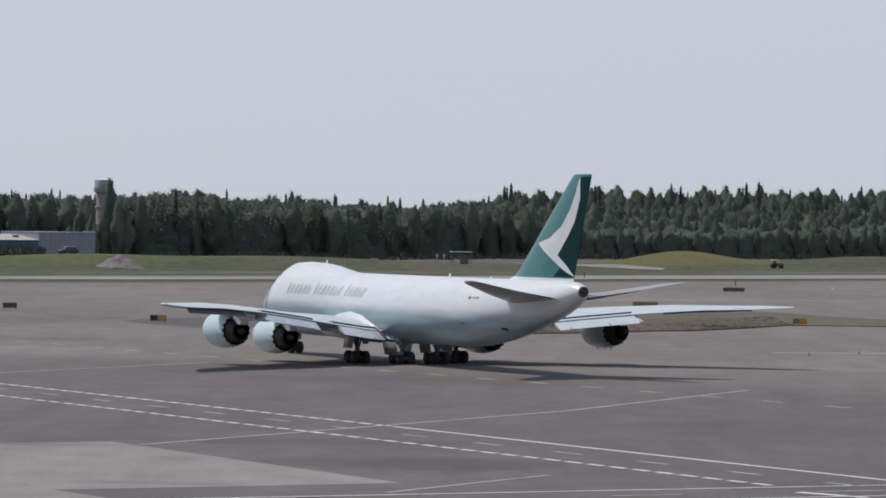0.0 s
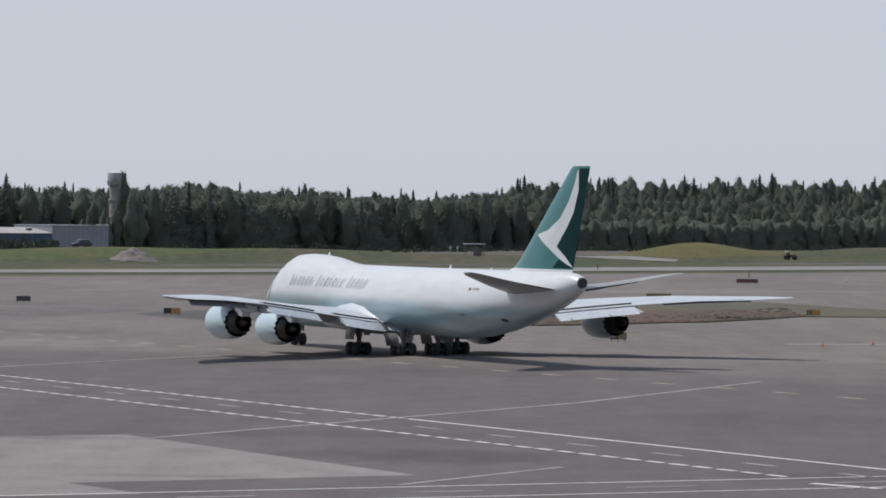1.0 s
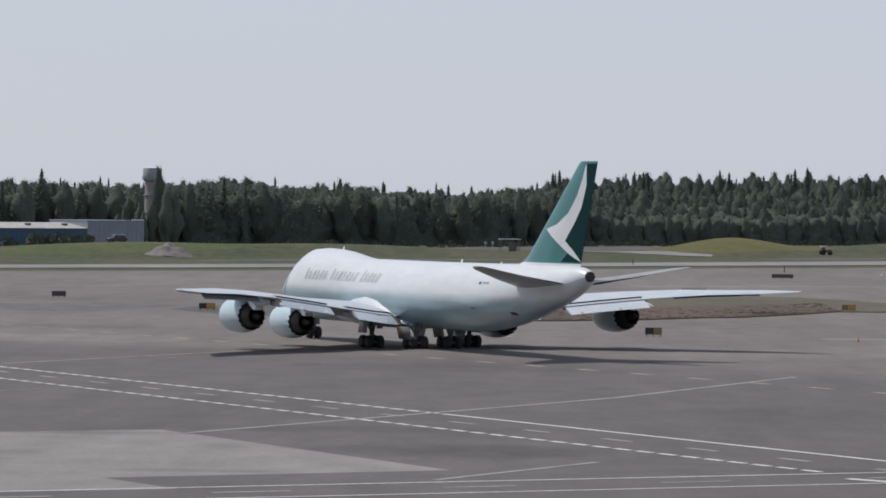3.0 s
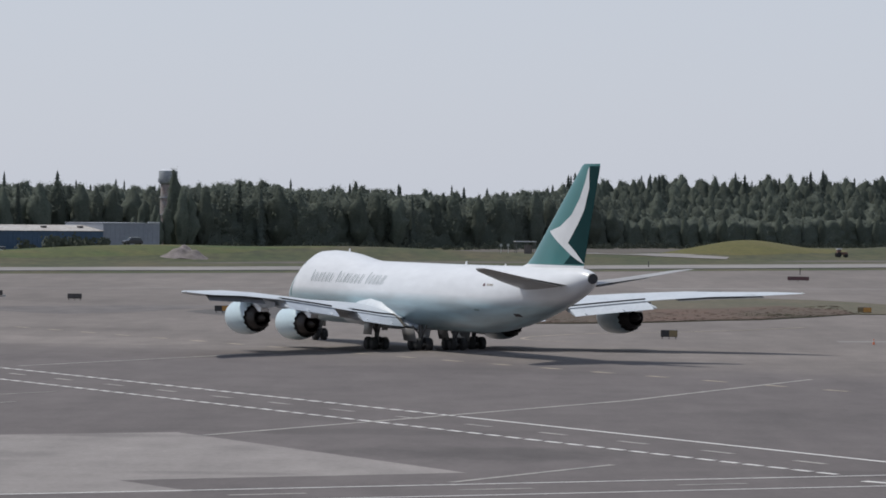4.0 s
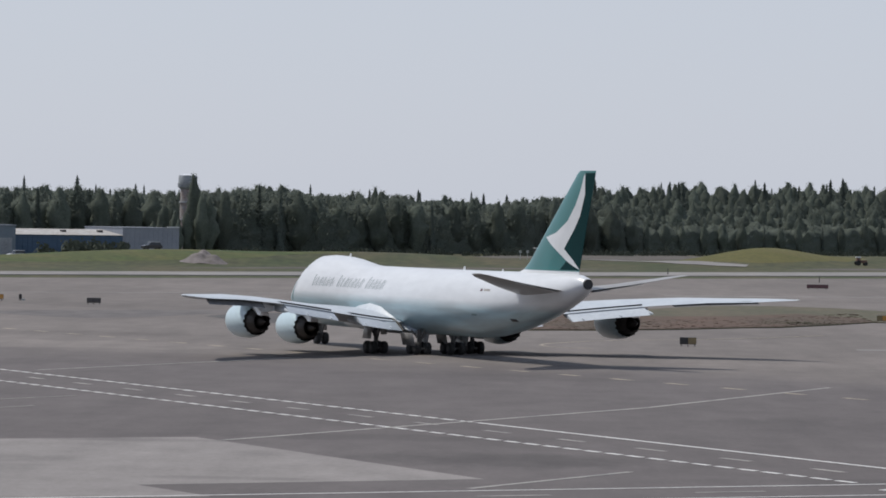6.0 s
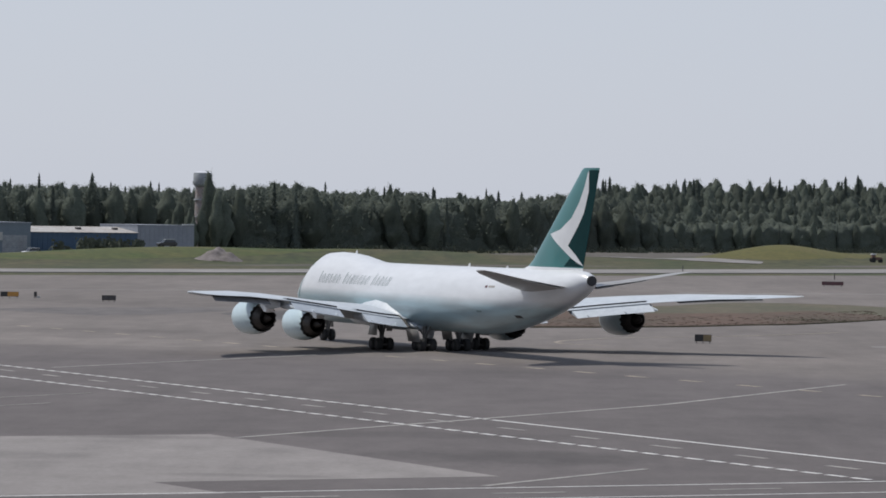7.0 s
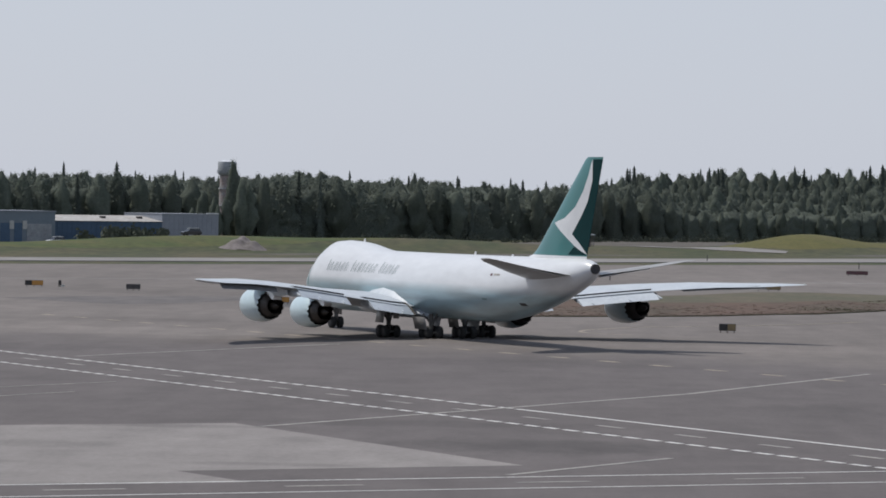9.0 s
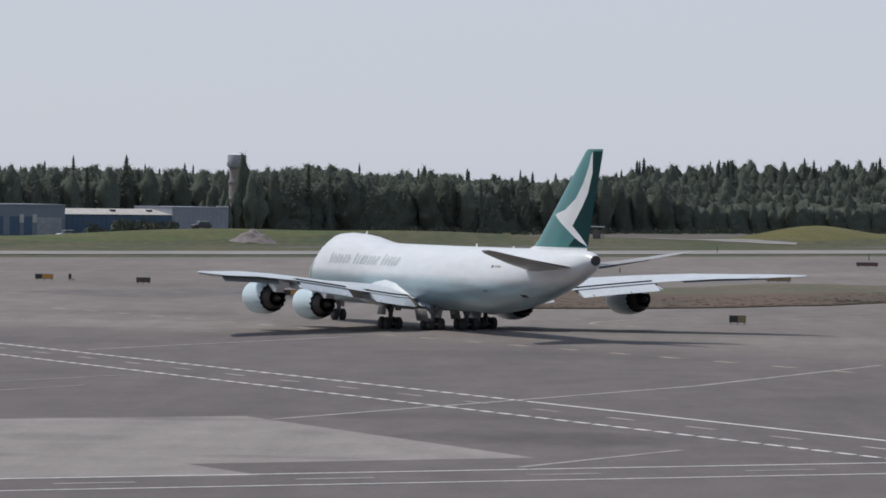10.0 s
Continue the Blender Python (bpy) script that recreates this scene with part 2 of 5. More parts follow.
M_BODY = body_paint()


# ---- mesh helpers ----
def part(name, bm, material, parent=None, label="", smooth=50):
    """Links a bmesh as one mesh object, under a thing or a part."""
    me = bpy.data.meshes.new(name)
    bmesh.ops.recalc_face_normals(bm, faces=bm.faces)
    bm.to_mesh(me)
    bm.free()
    me.materials.append(material)
    if smooth:
        me.shade_smooth()
        me.set_sharp_from_angle(angle=radians(smooth))
    ob = new(name, me)
    ob.parent = parent
    if label:
        ob["label"] = label
    return ob


def thing(name, label, category, group="", kind=""):
    return tagged(new(name), label, category, group, kind)


def loft(rings, closed=True, caps=True, bm=None):
    bm = bm or bmesh.new()
    vs = [[bm.verts.new(p) for p in r] for r in rings]
    n = len(rings[0])
    for a, b in zip(vs, vs[1:]):
        for i in range(n if closed else n - 1):
            j = (i + 1) % n
            bm.faces.new((a[i], a[j], b[j], b[i]))
    if caps:
        bm.faces.new(vs[0])
        bm.faces.new(vs[-1][::-1])
    return bm


def box(bm, x, y, z, sx, sy, sz, m=None):
    """A box with its middle at x, y and its foot at z."""
    r = bmesh.ops.create_cube(bm, size=1, matrix=(m or Matrix()) @ Matrix.Translation((x, y, z + sz / 2)) @ Matrix.Diagonal((sx, sy, sz, 1)))
    return r["verts"]


def rod(bm, a, b, r0, r1=None, n=8):
    a, b = Vector(a), Vector(b)
    q = (b - a).to_track_quat("Z", "Y").to_matrix().to_4x4()
    bmesh.ops.create_cone(bm, cap_ends=True, segments=n, radius1=r0, radius2=r0 if r1 is None else r1, depth=(b - a).length,
                          matrix=Matrix.Translation((a + b) / 2) @ q)
    return bm


def spin(profile, n=32, axis_y=True, centre=(0, 0, 0)):
    """Rings of a body of revolution about y; profile: (y, radius)."""
    cx, cy, cz = centre
    return [[(cx + r * math.cos(2 * math.pi * i / n), cy + y, cz + r * math.sin(2 * math.pi * i / n)) for i in range(n)] for y, r in profile]


def slab(name, pts, z0, z1, material, label="", category="", kind="structure", bm=None):
    """A flat sheet of pavement or paint with a little thickness."""
    bm = bmesh.new()
    top = bm.faces.new([bm.verts.new((x, y, z1)) for x, y in pts])
    r = bmesh.ops.extrude_face_region(bm, geom=[top])
    for v in [g for g in r["geom"] if isinstance(g, bmesh.types.BMVert)]:
        v.co.z = z0
    return tagged(part(name, bm, material, smooth=0), label, category, kind=kind)


def interp(x, table):
    xs, ys = [a for a, b in table], [b for a, b in table]
    return float(np.interp(x, xs, ys))


# ---- ground and pavements ----
BERMS = [(69, 1265, 19, 45, 4.5), (-150, 1012, 26, 36, 0.9), (-98, 1088, 30, 38, 2.7), (-40, 1150, 40, 40, 2.6), (125, 1335, 35, 45, 2.4), (175, 1390, 40, 45, 2.2)]


def ground_z(x, y):
    """Height of the airfield grass: flat by the pavement, low berms beyond, a gentle rise under the woods."""
    if y < 800:
        return -0.12
    far = max(0.0, min(1.0, (y - 1100 - 1.0 * x) / 70))
    z = -0.12 + far * 0.7 * (0.6 + 0.6 * noise.noise((x / 30, y / 60, 0.3)))
    for bx, by, rx, ry, h in BERMS:
        z += h * math.exp(-(((x - bx) / rx) ** 2 + ((y - by - 1.0 * (x - bx)) / ry) ** 2))
    if x > 0:
        z += 6.0 * max(0.0, min(1.0, (y - 1400 - 1.6 * x) / 100)) * min(1.0, x / 60)
    return z


def build_ground():
    bm = bmesh.new()
    xs = [-4500, -2500, -1200, -600, -400] + [-300 + 8 * i for i in range(71)] + [400, 600, 1200, 2500, 4500]
    ys = [-3000, -1200, -300, 0, 300, 700] + [800 + 9 * i for i in range(111)] + [2000, 2300, 2800, 3600, 4800]
    grid = [[bm.verts.new((x, y, ground_z(x, y))) for x in xs] for y in ys]
    for a, b in zip(grid, grid[1:]):
        for i in range(len(xs) - 1):
            bm.faces.new((a[i], a[i + 1], b[i + 1], b[i]))
    tagged(part("ground", bm, M_GRASS), "mown green airfield grass", "ground", kind="structure")
    slab("apron", [(-900, -300), (900, -300), (900, 1850), (106, 1064), (0, 950), (-87, 868), (-300, 680), (-900, 200)], -0.5, 0.0, M_CONC,
         "wide light grey concrete apron", "pavement")


build_ground()


def strip(name, a, b, width, z, material, label="", dash=0.0, gap=0.0, category="road marking"):
    """A painted line from a to b, whole or in dashes."""
    a, b = Vector(a), Vector(b)
    d = (b - a).normalized()
    nrm = Vector((-d.y, d.x)) * width / 2
    bm = bmesh.new()
    length = (b - a).length
    s = 0.0
    while s < length:
        e = min(length, s + (dash or length))
        p, q = a + d * s, a + d * e
        f = bm.faces.new([bm.verts.new((v.x, v.y, z)) for v in (p - nrm, q - nrm, q + nrm, p + nrm)])
        s = e + gap + 1e-6
    r = bmesh.ops.extrude_face_region(bm, geom=bm.faces[:])
    for v in [g for g in r["geom"] if isinstance(g, bmesh.types.BMVert)]:
        v.co.z = z - 0.008
    return tagged(part(name, bm, material, smooth=0), label, category, kind="structure")


def curve_line(name, pts, width, z, material, label, category="road marking"):
    """A painted line bent through the points given."""
    pts = [Vector(p) for p in pts]
    fine = []
    for i in range(len(pts) - 1):
        a, b, c, d = pts[max(0, i - 1)], pts[i], pts[i + 1], pts[min(len(pts) - 1, i + 2)]
        for k in range(6):
            t = k / 6
            fine.append(0.5 * (2 * b + (c - a) * t + (2 * a - 5 * b + 4 * c - d) * t * t + (3 * b - a - 3 * c + d) * t ** 3))
    fine.append(pts[-1])
    rings = []
    for i, p in enumerate(fine):
        d = (fine[min(len(fine) - 1, i + 1)] - fine[max(0, i - 1)]).normalized()
        n = Vector((-d.y, d.x)) * width / 2
        rings.append([(p.x - n.x, p.y - n.y, z - 0.008), (p.x + n.x, p.y + n.y, z - 0.008), (p.x + n.x, p.y + n.y, z), (p.x - n.x, p.y - n.y, z)])
    return tagged(part(name, loft(rings), material, smooth=0), label, category, kind="structure")


def build_pavement():
    slab("asphalt_apron", [(-300, 60), (300, 60), (300, -90), (-300, -90)], 0.001, 0.006, M_ASPH, "dark weathered asphalt apron behind", "pavement")
    slab("asphalt_apron", [(-180, 60.1), (180, 60.1), (180, 430), (60, 470), (-180, 784)], 0.001, 0.006, M_ASPH,
         "dark weathered asphalt apron", "pavement")
    slab("concrete_pad", [(-80, 268), (-36.6, 280.5), (-21.5, 288.3), (-7.8, 260.7), (-2.1, 249.2), (-20.9, 238.7), (-16.3, 230.5), (-80, 200)], 0.007, 0.014, M_PAD,
         "pale concrete stand slab", "pavement")
    # service road with zipper edges
    strip("zipper_line", (-63, 425.5), (-3.2, 313.9), 0.5, 0.024, M_WHITE_LINE, "broken white service road edge line", 1.9, 0.85)
    strip("road_edge_line", (-3.2, 313.9), (40, 233.4), 0.42, 0.024, M_WHITE_LINE, "solid white service road edge line")
    strip("zipper_line", (-63, 406.8), (19.4, 251.5), 0.46, 0.024, M_WHITE_LINE, "broken white service road edge line", 1.9, 0.85)
    strip("centre_line", (-53.0, 399.0), (34, 234), 0.5, 0.024, M_FADED_LINE, "worn white dashed centre line", 3.6, 7.2)
    strip("taxi_line", (-62, 522), (60, 309), 0.75, 0.024, M_YELLOW_LINE, "faded yellow dashed taxi line", 3.4, 6.0)
    strip("lead_line", (-19.6, 284.6), (9.6, 342.3), 0.55, 0.026, M_FADED_LINE, "worn solid lead-in line")
    strip("lead_line", (9.6, 342.3), (27, 388), 0.55, 0.026, M_FADED_LINE, "worn solid lead-in line")
    strip("lead_line", (-44, 396), (-22.3, 440), 0.55, 0.026, M_FADED_LINE, "very faint lead-in line")
    strip("lead_line", (-43.4, 332), (-35.3, 346), 0.3, 0.026, M_FADED_LINE, "very faint lead-in line")
    strip("lead_line", (-41.6, 318), (-36.6, 328), 0.3, 0.026, M_FADED_LINE, "very faint lead-in line")
    strip("lead_line", (-2.9, 240.5), (6.4, 258.5), 0.5, 0.026, M_FADED_LINE, "worn solid lead-in line")
    strip("road_edge_line", (-50, 213.3), (50, 267), 0.3, 0.024, M_WHITE_LINE, "solid white service road edge line")
    strip("road_edge_line", (-50, 204.2), (50, 257.8), 0.28, 0.024, M_WHITE_LINE, "solid white service road edge line")
    strip("centre_line", (-50, 208.8), (50, 262.4), 0.5, 0.024, M_FADED_LINE, "worn white dashed centre line", 4.5, 9)
    strip("road_edge_line", (20.2, 246.2), (23.6, 242.4), 0.7, 0.024, M_WHITE_LINE, "short thick white line at the road junction")
    curve_line("taxi_line", [(7.5, 484.5), (4.2, 486.5), (2.4, 490), (1.9, 494), (2.8, 499.5), (5.4, 506), (10.1, 515), (20.4, 525), (29.1, 536.5), (37.7, 552)], 0.45, 0.024, M_YELLOW_LINE,
               "faded yellow taxi line curving to the grass island")


build_pavement()


# near edge of the grass island: x, y
ISLAND = [(-14, 543), (-3.3, 549), (9.5, 556), (20, 566), (28, 578), (34, 584), (41.5, 600), (49, 619), (63, 622), (140, 690)]


def build_far_field():
    slab("far_taxiway", [(-420, 620), (-94, 900), (0, 988), (111, 1108), (420, 1415), (420, 1488), (118, 1178), (0, 1040), (-95, 943), (-420, 655)], -0.3, 0.05, M_TAXI,
         "pale grey taxiway beyond the grass", "taxiway")
    near = [(x, interp(x, ISLAND)) for x in (-14, -3.3, 9.5, 20, 28, 34, 41.5, 49, 63, 140)]
    slab("grass_island", near + [(140, 745), (67, 662), (60.6, 675), (55, 694), (49.5, 706), (39.6, 713), (30, 707), (20, 680), (8, 660), (-14, 640)], -0.2, 0.12, M_OLIVE,
         "olive and brown grass island between taxiways", "grass")
    slab("dry_verge", [(x, y + 0.6) for x, y in near[:-2]] + [(49, 640), (41, 660), (31.5, 641), (23, 633), (10.7, 626), (-3, 640), (-14, 632)], 0.124, 0.16, M_DRY,
         "strip of reddish-brown dry grass along the island", "grass")
    slab("asphalt_patch", [(-43.4, 592.7), (-40.8, 606.8), (-33.2, 618), (-24, 622), (-22, 568), (-31, 562.6), (-35.4, 571), (-39.3, 580)], 0.004, 0.012, M_DARK, "dark asphalt patch", "pavement")
    slab("asphalt_patch", [(-76, 596), (-66, 612), (-52, 622), (-38, 632), (-42, 610), (-50, 584), (-58, 572), (-66, 582)], 0.004, 0.012, M_WORN, "slightly darker worn concrete", "pavement")
    slab("joint_strip", [(-130, 690), (-94, 716), (-59, 740), (-20, 770), (-20, 772.5), (-59, 742.5), (-94, 718.5), (-130, 692.5)], 0.004, 0.012, M_TAXI, "pale concrete joint strip", "pavement")
    slab("joint_strip", [(25, 786), (81, 813), (140, 842), (140, 846), (81, 817), (25, 790)], 0.004, 0.012, M_TAXI, "pale concrete joint strip", "pavement")
    slab("joint_strip", [(37.5, 494), (60, 501), (60, 505), (37.5, 498)], 0.004, 0.012, M_TAXI, "pale painted strip beside the cones", "pavement")
    for px, py, rx, ry, m, label in ((70, 1262, 24, 48, M_MOUND, "yellow-green mown mound"), (-104, 1080, 58, 34, M_LUSH, "bright green mown berm"), (30, 1365, 46, 68, M_SCRUB, "grey-brown scrub below the woods"),
                                     (130, 1380, 30, 30, M_SCRUB, "grey-brown scrub below the woods"), (-30, 1075, 50, 10, M_SCRUB, "dry verge beside the taxiway"), (110, 1215, 45, 10, M_SCRUB, "dry verge beside the taxiway")):
        rings = []
        for i in range(9):
            q = i / 8
            ring = []
            for k in range(40):
                a = k * math.pi / 20
                r = max(0.02, q) * (1 + 0.35 * noise.noise((math.cos(a) * 1.5 + px, math.sin(a) * 1.5, 2.0)))
                x = px + rx * r * math.cos(a)
                y = py + ry * r * math.sin(a) + (x - px)
                ring.append((x, y, ground_z(x, y) + 0.16 * (1 - q ** 6) + 0.01))
            rings.append(ring)
        tagged(part("grass_patch", loft(rings), m), label, "grass", kind="structure")
    # a narrow road that winds between the berms
    near = [(12, 1372), (20, 1310), (32, 1254), (42, 1212), (52, 1196), (60, 1190)]
    rings = []
    for k in range(51):
        f = k / 50 * 5
        i = min(4, int(f))
        a = Vector(near[i]).lerp(near[i + 1], f - i)
        wide = 20.0 - 2.6 * f
        rings.append([(a.x + d * 0.1, a.y + d, ground_z(a.x + d * 0.1, a.y + d) + 0.15) for d in (-wide, -wide / 2, 0, wide / 2, wide)])
    tagged(part("service_road", loft(rings, closed=False, caps=False), M_TAXI), "pale gravel service road between the berms", "road", kind="structure")


build_far_field()


# ---- trees ----
def leaf_spray(bm, rng, p, n, size):
    """A small spray of leaves that lies roughly along the crown's surface."""
    n = (n + Vector((rng.gauss(0, 0.26), rng.gauss(0, 0.26), rng.gauss(0.0, 0.26)))).normalized()
    u = n.cross(Vector((rng.gauss(0, 1), rng.gauss(0, 1), rng.gauss(0, 1)))).normalized()
    w = n.cross(u) * size * rng.uniform(0.55, 1.0)
    u = u * size
    bm.faces.new([bm.verts.new(v) for v in (p - u - w * 0.6, p + u * 0.2 - w, p + u + w * 0.3, p - u * 0.3 + w)])


def quads_mesh(quads):
    bm = bmesh.new()
    for q in quads:
        bm.faces.new([bm.verts.new(v) for v in q])
    return bm


def broad_tree(seed, h=18.0):
    """Trunk and limbs in a tall ragged crown: a lumpy mass with loose leaf sprays round it."""
    rng = random.Random(seed)
    root = thing("broadleaf_tree", "tall dark green cottonwood with a ragged crown", "tree", "forest edge")
    bm = bmesh.new()
    lean = (rng.uniform(-0.5, 0.5), rng.uniform(-0.5, 0.5))
    rod(bm, (0, 0, -0.6), (lean[0], lean[1], h * 0.55), 0.32, 0.16, 7)
    rod(bm, (lean[0], lean[1], h * 0.55), (lean[0] * 1.5, lean[1] * 1.5, h * 0.95), 0.16, 0.03, 6)
    for k in range(12):
        f = 0.1 + 0.8 * k / 11
        a = k * 2.4
        rod(bm, (lean[0] * f, lean[1] * f, h * f - 0.5), (math.cos(a) * 2.0 * (1.1 - f) + lean[0] * f, math.sin(a) * 2.0 * (1.1 - f) + lean[1] * f, h * f + 0.8), 0.08, 0.03, 5)
    part("trunk", bm, M_BARK, root)
    bm = bmesh.new()
    made = bmesh.ops.create_icosphere(bm, subdivisions=3, radius=1.0)["verts"]
    o = Vector((seed * 7.3, seed * 3.1, seed * 5.7))
    wide = rng.uniform(2.3, 3.0)
    skin = []
    for v in made:
        n = v.co.normalized()
        f = 0.5 + 0.5 * n.z
        girth = wide * (0.92 + 0.16 * f if f < 0.5 else 1 - 0.5 * ((f - 0.5) * 2) ** 1.4)
        p = Vector((n.x * girth, n.y * girth, h * (0.02 + 0.95 * f)))
        q = p + o
        big = noise.noise(q * 0.26)
        cell = noise.voronoi(q * 0.5)[0][0]
        small = noise.noise(q * 1.5)
        k = 0.95 + 0.5 * big + 0.65 * (0.5 - cell) + 0.26 * small
        v.co = Vector((p.x * k + lean[0] * f, p.y * k + lean[1] * f, p.z + (1.1 * (0.5 - cell) + 0.7 * big + 0.3 * small) * (0.3 + f)))
    bm.normal_update()
    skin = [(v.co.copy(), v.normal.copy()) for v in made]
    for k in range(1400):
        p, n = rng.choice(skin)
        p = p + n * rng.gauss(0.05, 0.16) + Vector((rng.gauss(0, 0.3), rng.gauss(0, 0.3), rng.gauss(0.0, 0.3)))
        leaf_spray(bm, rng, p, n, rng.uniform(0.08, 0.18))
    part("crown", bm, M_LEAF, root, smooth=80)
    return root


def spruce(seed, h=21.0):
    """Tiers of drooping boughs round a straight stem, with a bare leader on top."""
    rng = random.Random(seed)
    root = thing("spruce", "narrow dark spruce with drooping boughs", "tree", "forest edge")
    part("trunk", rod(bmesh.new(), (0, 0, -0.6), (0, 0, h), 0.26, 0.02, 7), M_BARK, root)
    bm = bmesh.new()
    tiers = 22
    for k in range(tiers):
        f = 0.04 + 0.93 * k / tiers
        z = h * f
        reach = 2.35 * (1 - f) ** 0.85 * rng.uniform(0.8, 1.15) + 0.14
        deep = h * 0.93 / tiers
        n = 18
        outer, inner = [], []
        for i in range(n):
            a = 2 * math.pi * i / n + k
            r = reach * (rng.uniform(0.7, 1.05) if i % 2 else rng.uniform(0.5, 0.75))
            outer.append((r * math.cos(a), r * math.sin(a), z - r * 0.35))
            inner.append((reach * 0.3 * math.cos(a), reach * 0.3 * math.sin(a), z + deep * 1.15))
        loft([outer, inner], caps=False, bm=bm)
        for i in range(34):
            a, r = rng.uniform(0, 6.283), reach * rng.uniform(0.5, 1.15)
            leaf_spray(bm, rng, Vector((math.cos(a) * r, math.sin(a) * r, z - r * 0.3)), Vector((math.cos(a), math.sin(a), 0.8)).normalized(), rng.uniform(0.12, 0.28))
    part("crown", bm, M_NEEDLE, root, smooth=60)
    return root


def build_forest():
    rng = random.Random(7)
    protos = [broad_tree(s, 18.0) for s in (1, 2, 3, 4, 5)] + [spruce(s) for s in (11, 12, 13)]
    heights = [18.0] * 5 + [21.0] * 3
    # level of the tree tops against the bearing (x and height, both taken out to 1500 m)
    skyline = [(-232, 19.4), (-190, 19.4), (-174, 19.6), (-154, 20.2), (-130, 18.8), (-110, 19.4), (-88, 21.2), (-64, 19.2), (-36, 18.6), (-7, 17.2), (5, 18.6), (13, 20.4), (22, 22.6),
               (38, 23.3), (57, 24.4), (77, 24.4), (96, 25.0), (120, 25.6), (178, 25.0)]

    def crown_top(x, dist):
        return EYE + (interp(x, skyline) - EYE) * dist / 1500

    used = set()
    for row in range(6):
        x = -232.0 + rng.uniform(0, 4)
        while x < 178:
            right = max(0.0, min(1.0, (x - 5) / 40))
            dist = (1395 + 0.75 * x if x < 0 else 1395 + 1.5 * x) + row * (12 + 14 * right) + rng.uniform(-4, 4)
            px, base = x * dist / 1500, ground_z(x * dist / 1500, dist)
            full = crown_top(x, dist) - base
            # on the rising ground the front trees stay lower than those behind
            low = 1 - right * 0.135 * max(0, 4 - row)
            hh = full * low * (1.07 - 0.2 * rng.random() ** 1.2)
            conifer = rng.random() < (0.1 if row < 3 else 0.3)
            k = rng.choice((5, 6, 7)) if conifer else rng.randrange(5)
            if conifer:
                hh *= rng.uniform(0.95, 1.12)
            s = hh / heights[k]
            m = pose(px, dist, base, 0, 0, rng.uniform(0, 360))
            wide = rng.uniform(0.8, 1.1) if conifer else rng.uniform(0.95, 1.4)
            if k in used:
                ob = copy_thing(protos[k], m)
            else:
                used.add(k)
                ob = protos[k]
                ob.matrix_basis = m
            ob.scale = (s * wide, s * wide, s)
            x += rng.uniform(5.0, 8.0)
    # the closed canopy behind the front trees, rising with the ground
    bm = bmesh.new()
    nx, ny, up = 420, 40, 14
    grid = []
    for j in range(up + ny):
        d = 0.5 if j < up else 0.5 + 150 * ((j - up + 1) / ny) ** 1.2
        line = []
        for i in range(nx):
            x = -236 + 416 * i / (nx - 1)
            right = max(0.0, min(1.0, (x - 5) / 40))
            y = (1395 + 0.75 * x if x < 0 else 1395 + 1.5 * x) + d
            px = x * y / 1500 + noise.noise((x * 0.7, d, 9.0)) * 0.8
            base = ground_z(px, y)
            full = crown_top(x, y)
            share = (0.72 + 0.12 * min(1, d / 40)) * (1 - right) + (0.34 + 0.36 * min(1, d / 130) ** 0.8) * right
            near = noise.voronoi(Vector((px / 5.5, y / 5.5, 0.0)))[0][0]
            z = max(base, 0) * 0.4 + full * share + 4.2 * (0.45 - near) + 1.6 * noise.noise((px * 0.9, y * 0.9, 3.0)) + 1.6 * noise.noise((px / 14, y / 14, 7.0))
            if j < up:
                # the leafy face of the woods, in lobes
                z = base - 0.5 + (z - base + 0.5) * (j / up)
                lobe = noise.voronoi(Vector((px / 4.2, z / 4.8, 2.0)))[0][0]
                y += 3.0 * (lobe - 0.5) + 1.3 * noise.noise((px * 0.8, z * 0.8, 1.0)) + 2.6 * (j / up) ** 2
            else:
                y += 2.6 + noise.noise((x, d * 0.7, 1.0))
            line.append(bm.verts.new((px, y, z)))
        grid.append(line)
    for a, b in zip(grid, grid[1:]):
        for i in range(nx - 1):
            bm.faces.new((a[i], a[i + 1], b[i + 1], b[i]))
    tagged(part("forest_canopy", bm, M_LEAF, smooth=80), "closed dark green canopy of the woods", "forest", kind="stuff")
    # the many trees behind, joined
    verts, faces = [], []
    shapes = []
    for ob in protos:
        me = [c for c in ob.children if c.name.startswith("crown")][0].data
        keep = 2700 if len(me.vertices) > 4000 else len(me.vertices)   # the mass and some of its sprays
        shapes.append(([v.co.copy() for v in me.vertices[:keep]], [tuple(f.vertices) for f in me.polygons if max(f.vertices) < keep]))
    for n in range(520):
        x = rng.uniform(-230, 176) if n % 2 else rng.uniform(5, 176)
        right = max(0.0, min(1.0, (x - 5) / 40))
        deep = rng.uniform(6, 45) if rng.random() > right else rng.uniform(10, 120)
        dist = (1395 + 0.75 * x if x < 0 else 1395 + 1.5 * x) + deep
        px, base = x * dist / 1500, ground_z(x * dist / 1500, dist)
        if px < -88 and dist < 1262:
            continue
        low = 1 - right * 0.5 * max(0.0, 1 - deep / 105)
        k = rng.randrange(5) if rng.random() < 0.85 else rng.choice((5, 6, 7))
        sc = (crown_top(x, dist) - base) * low * rng.uniform(0.84, 1.04) / heights[k]
        m = pose(px, dist, base, 0, 0, rng.uniform(0, 360)) @ Matrix.Diagonal((sc * rng.uniform(1.0, 1.4), sc * rng.uniform(1.0, 1.4), sc, 1))
        at0 = len(verts)
        verts += [tuple(m @ v) for v in shapes[k][0]]
        faces += [tuple(q + at0 for q in f) for f in shapes[k][1]]
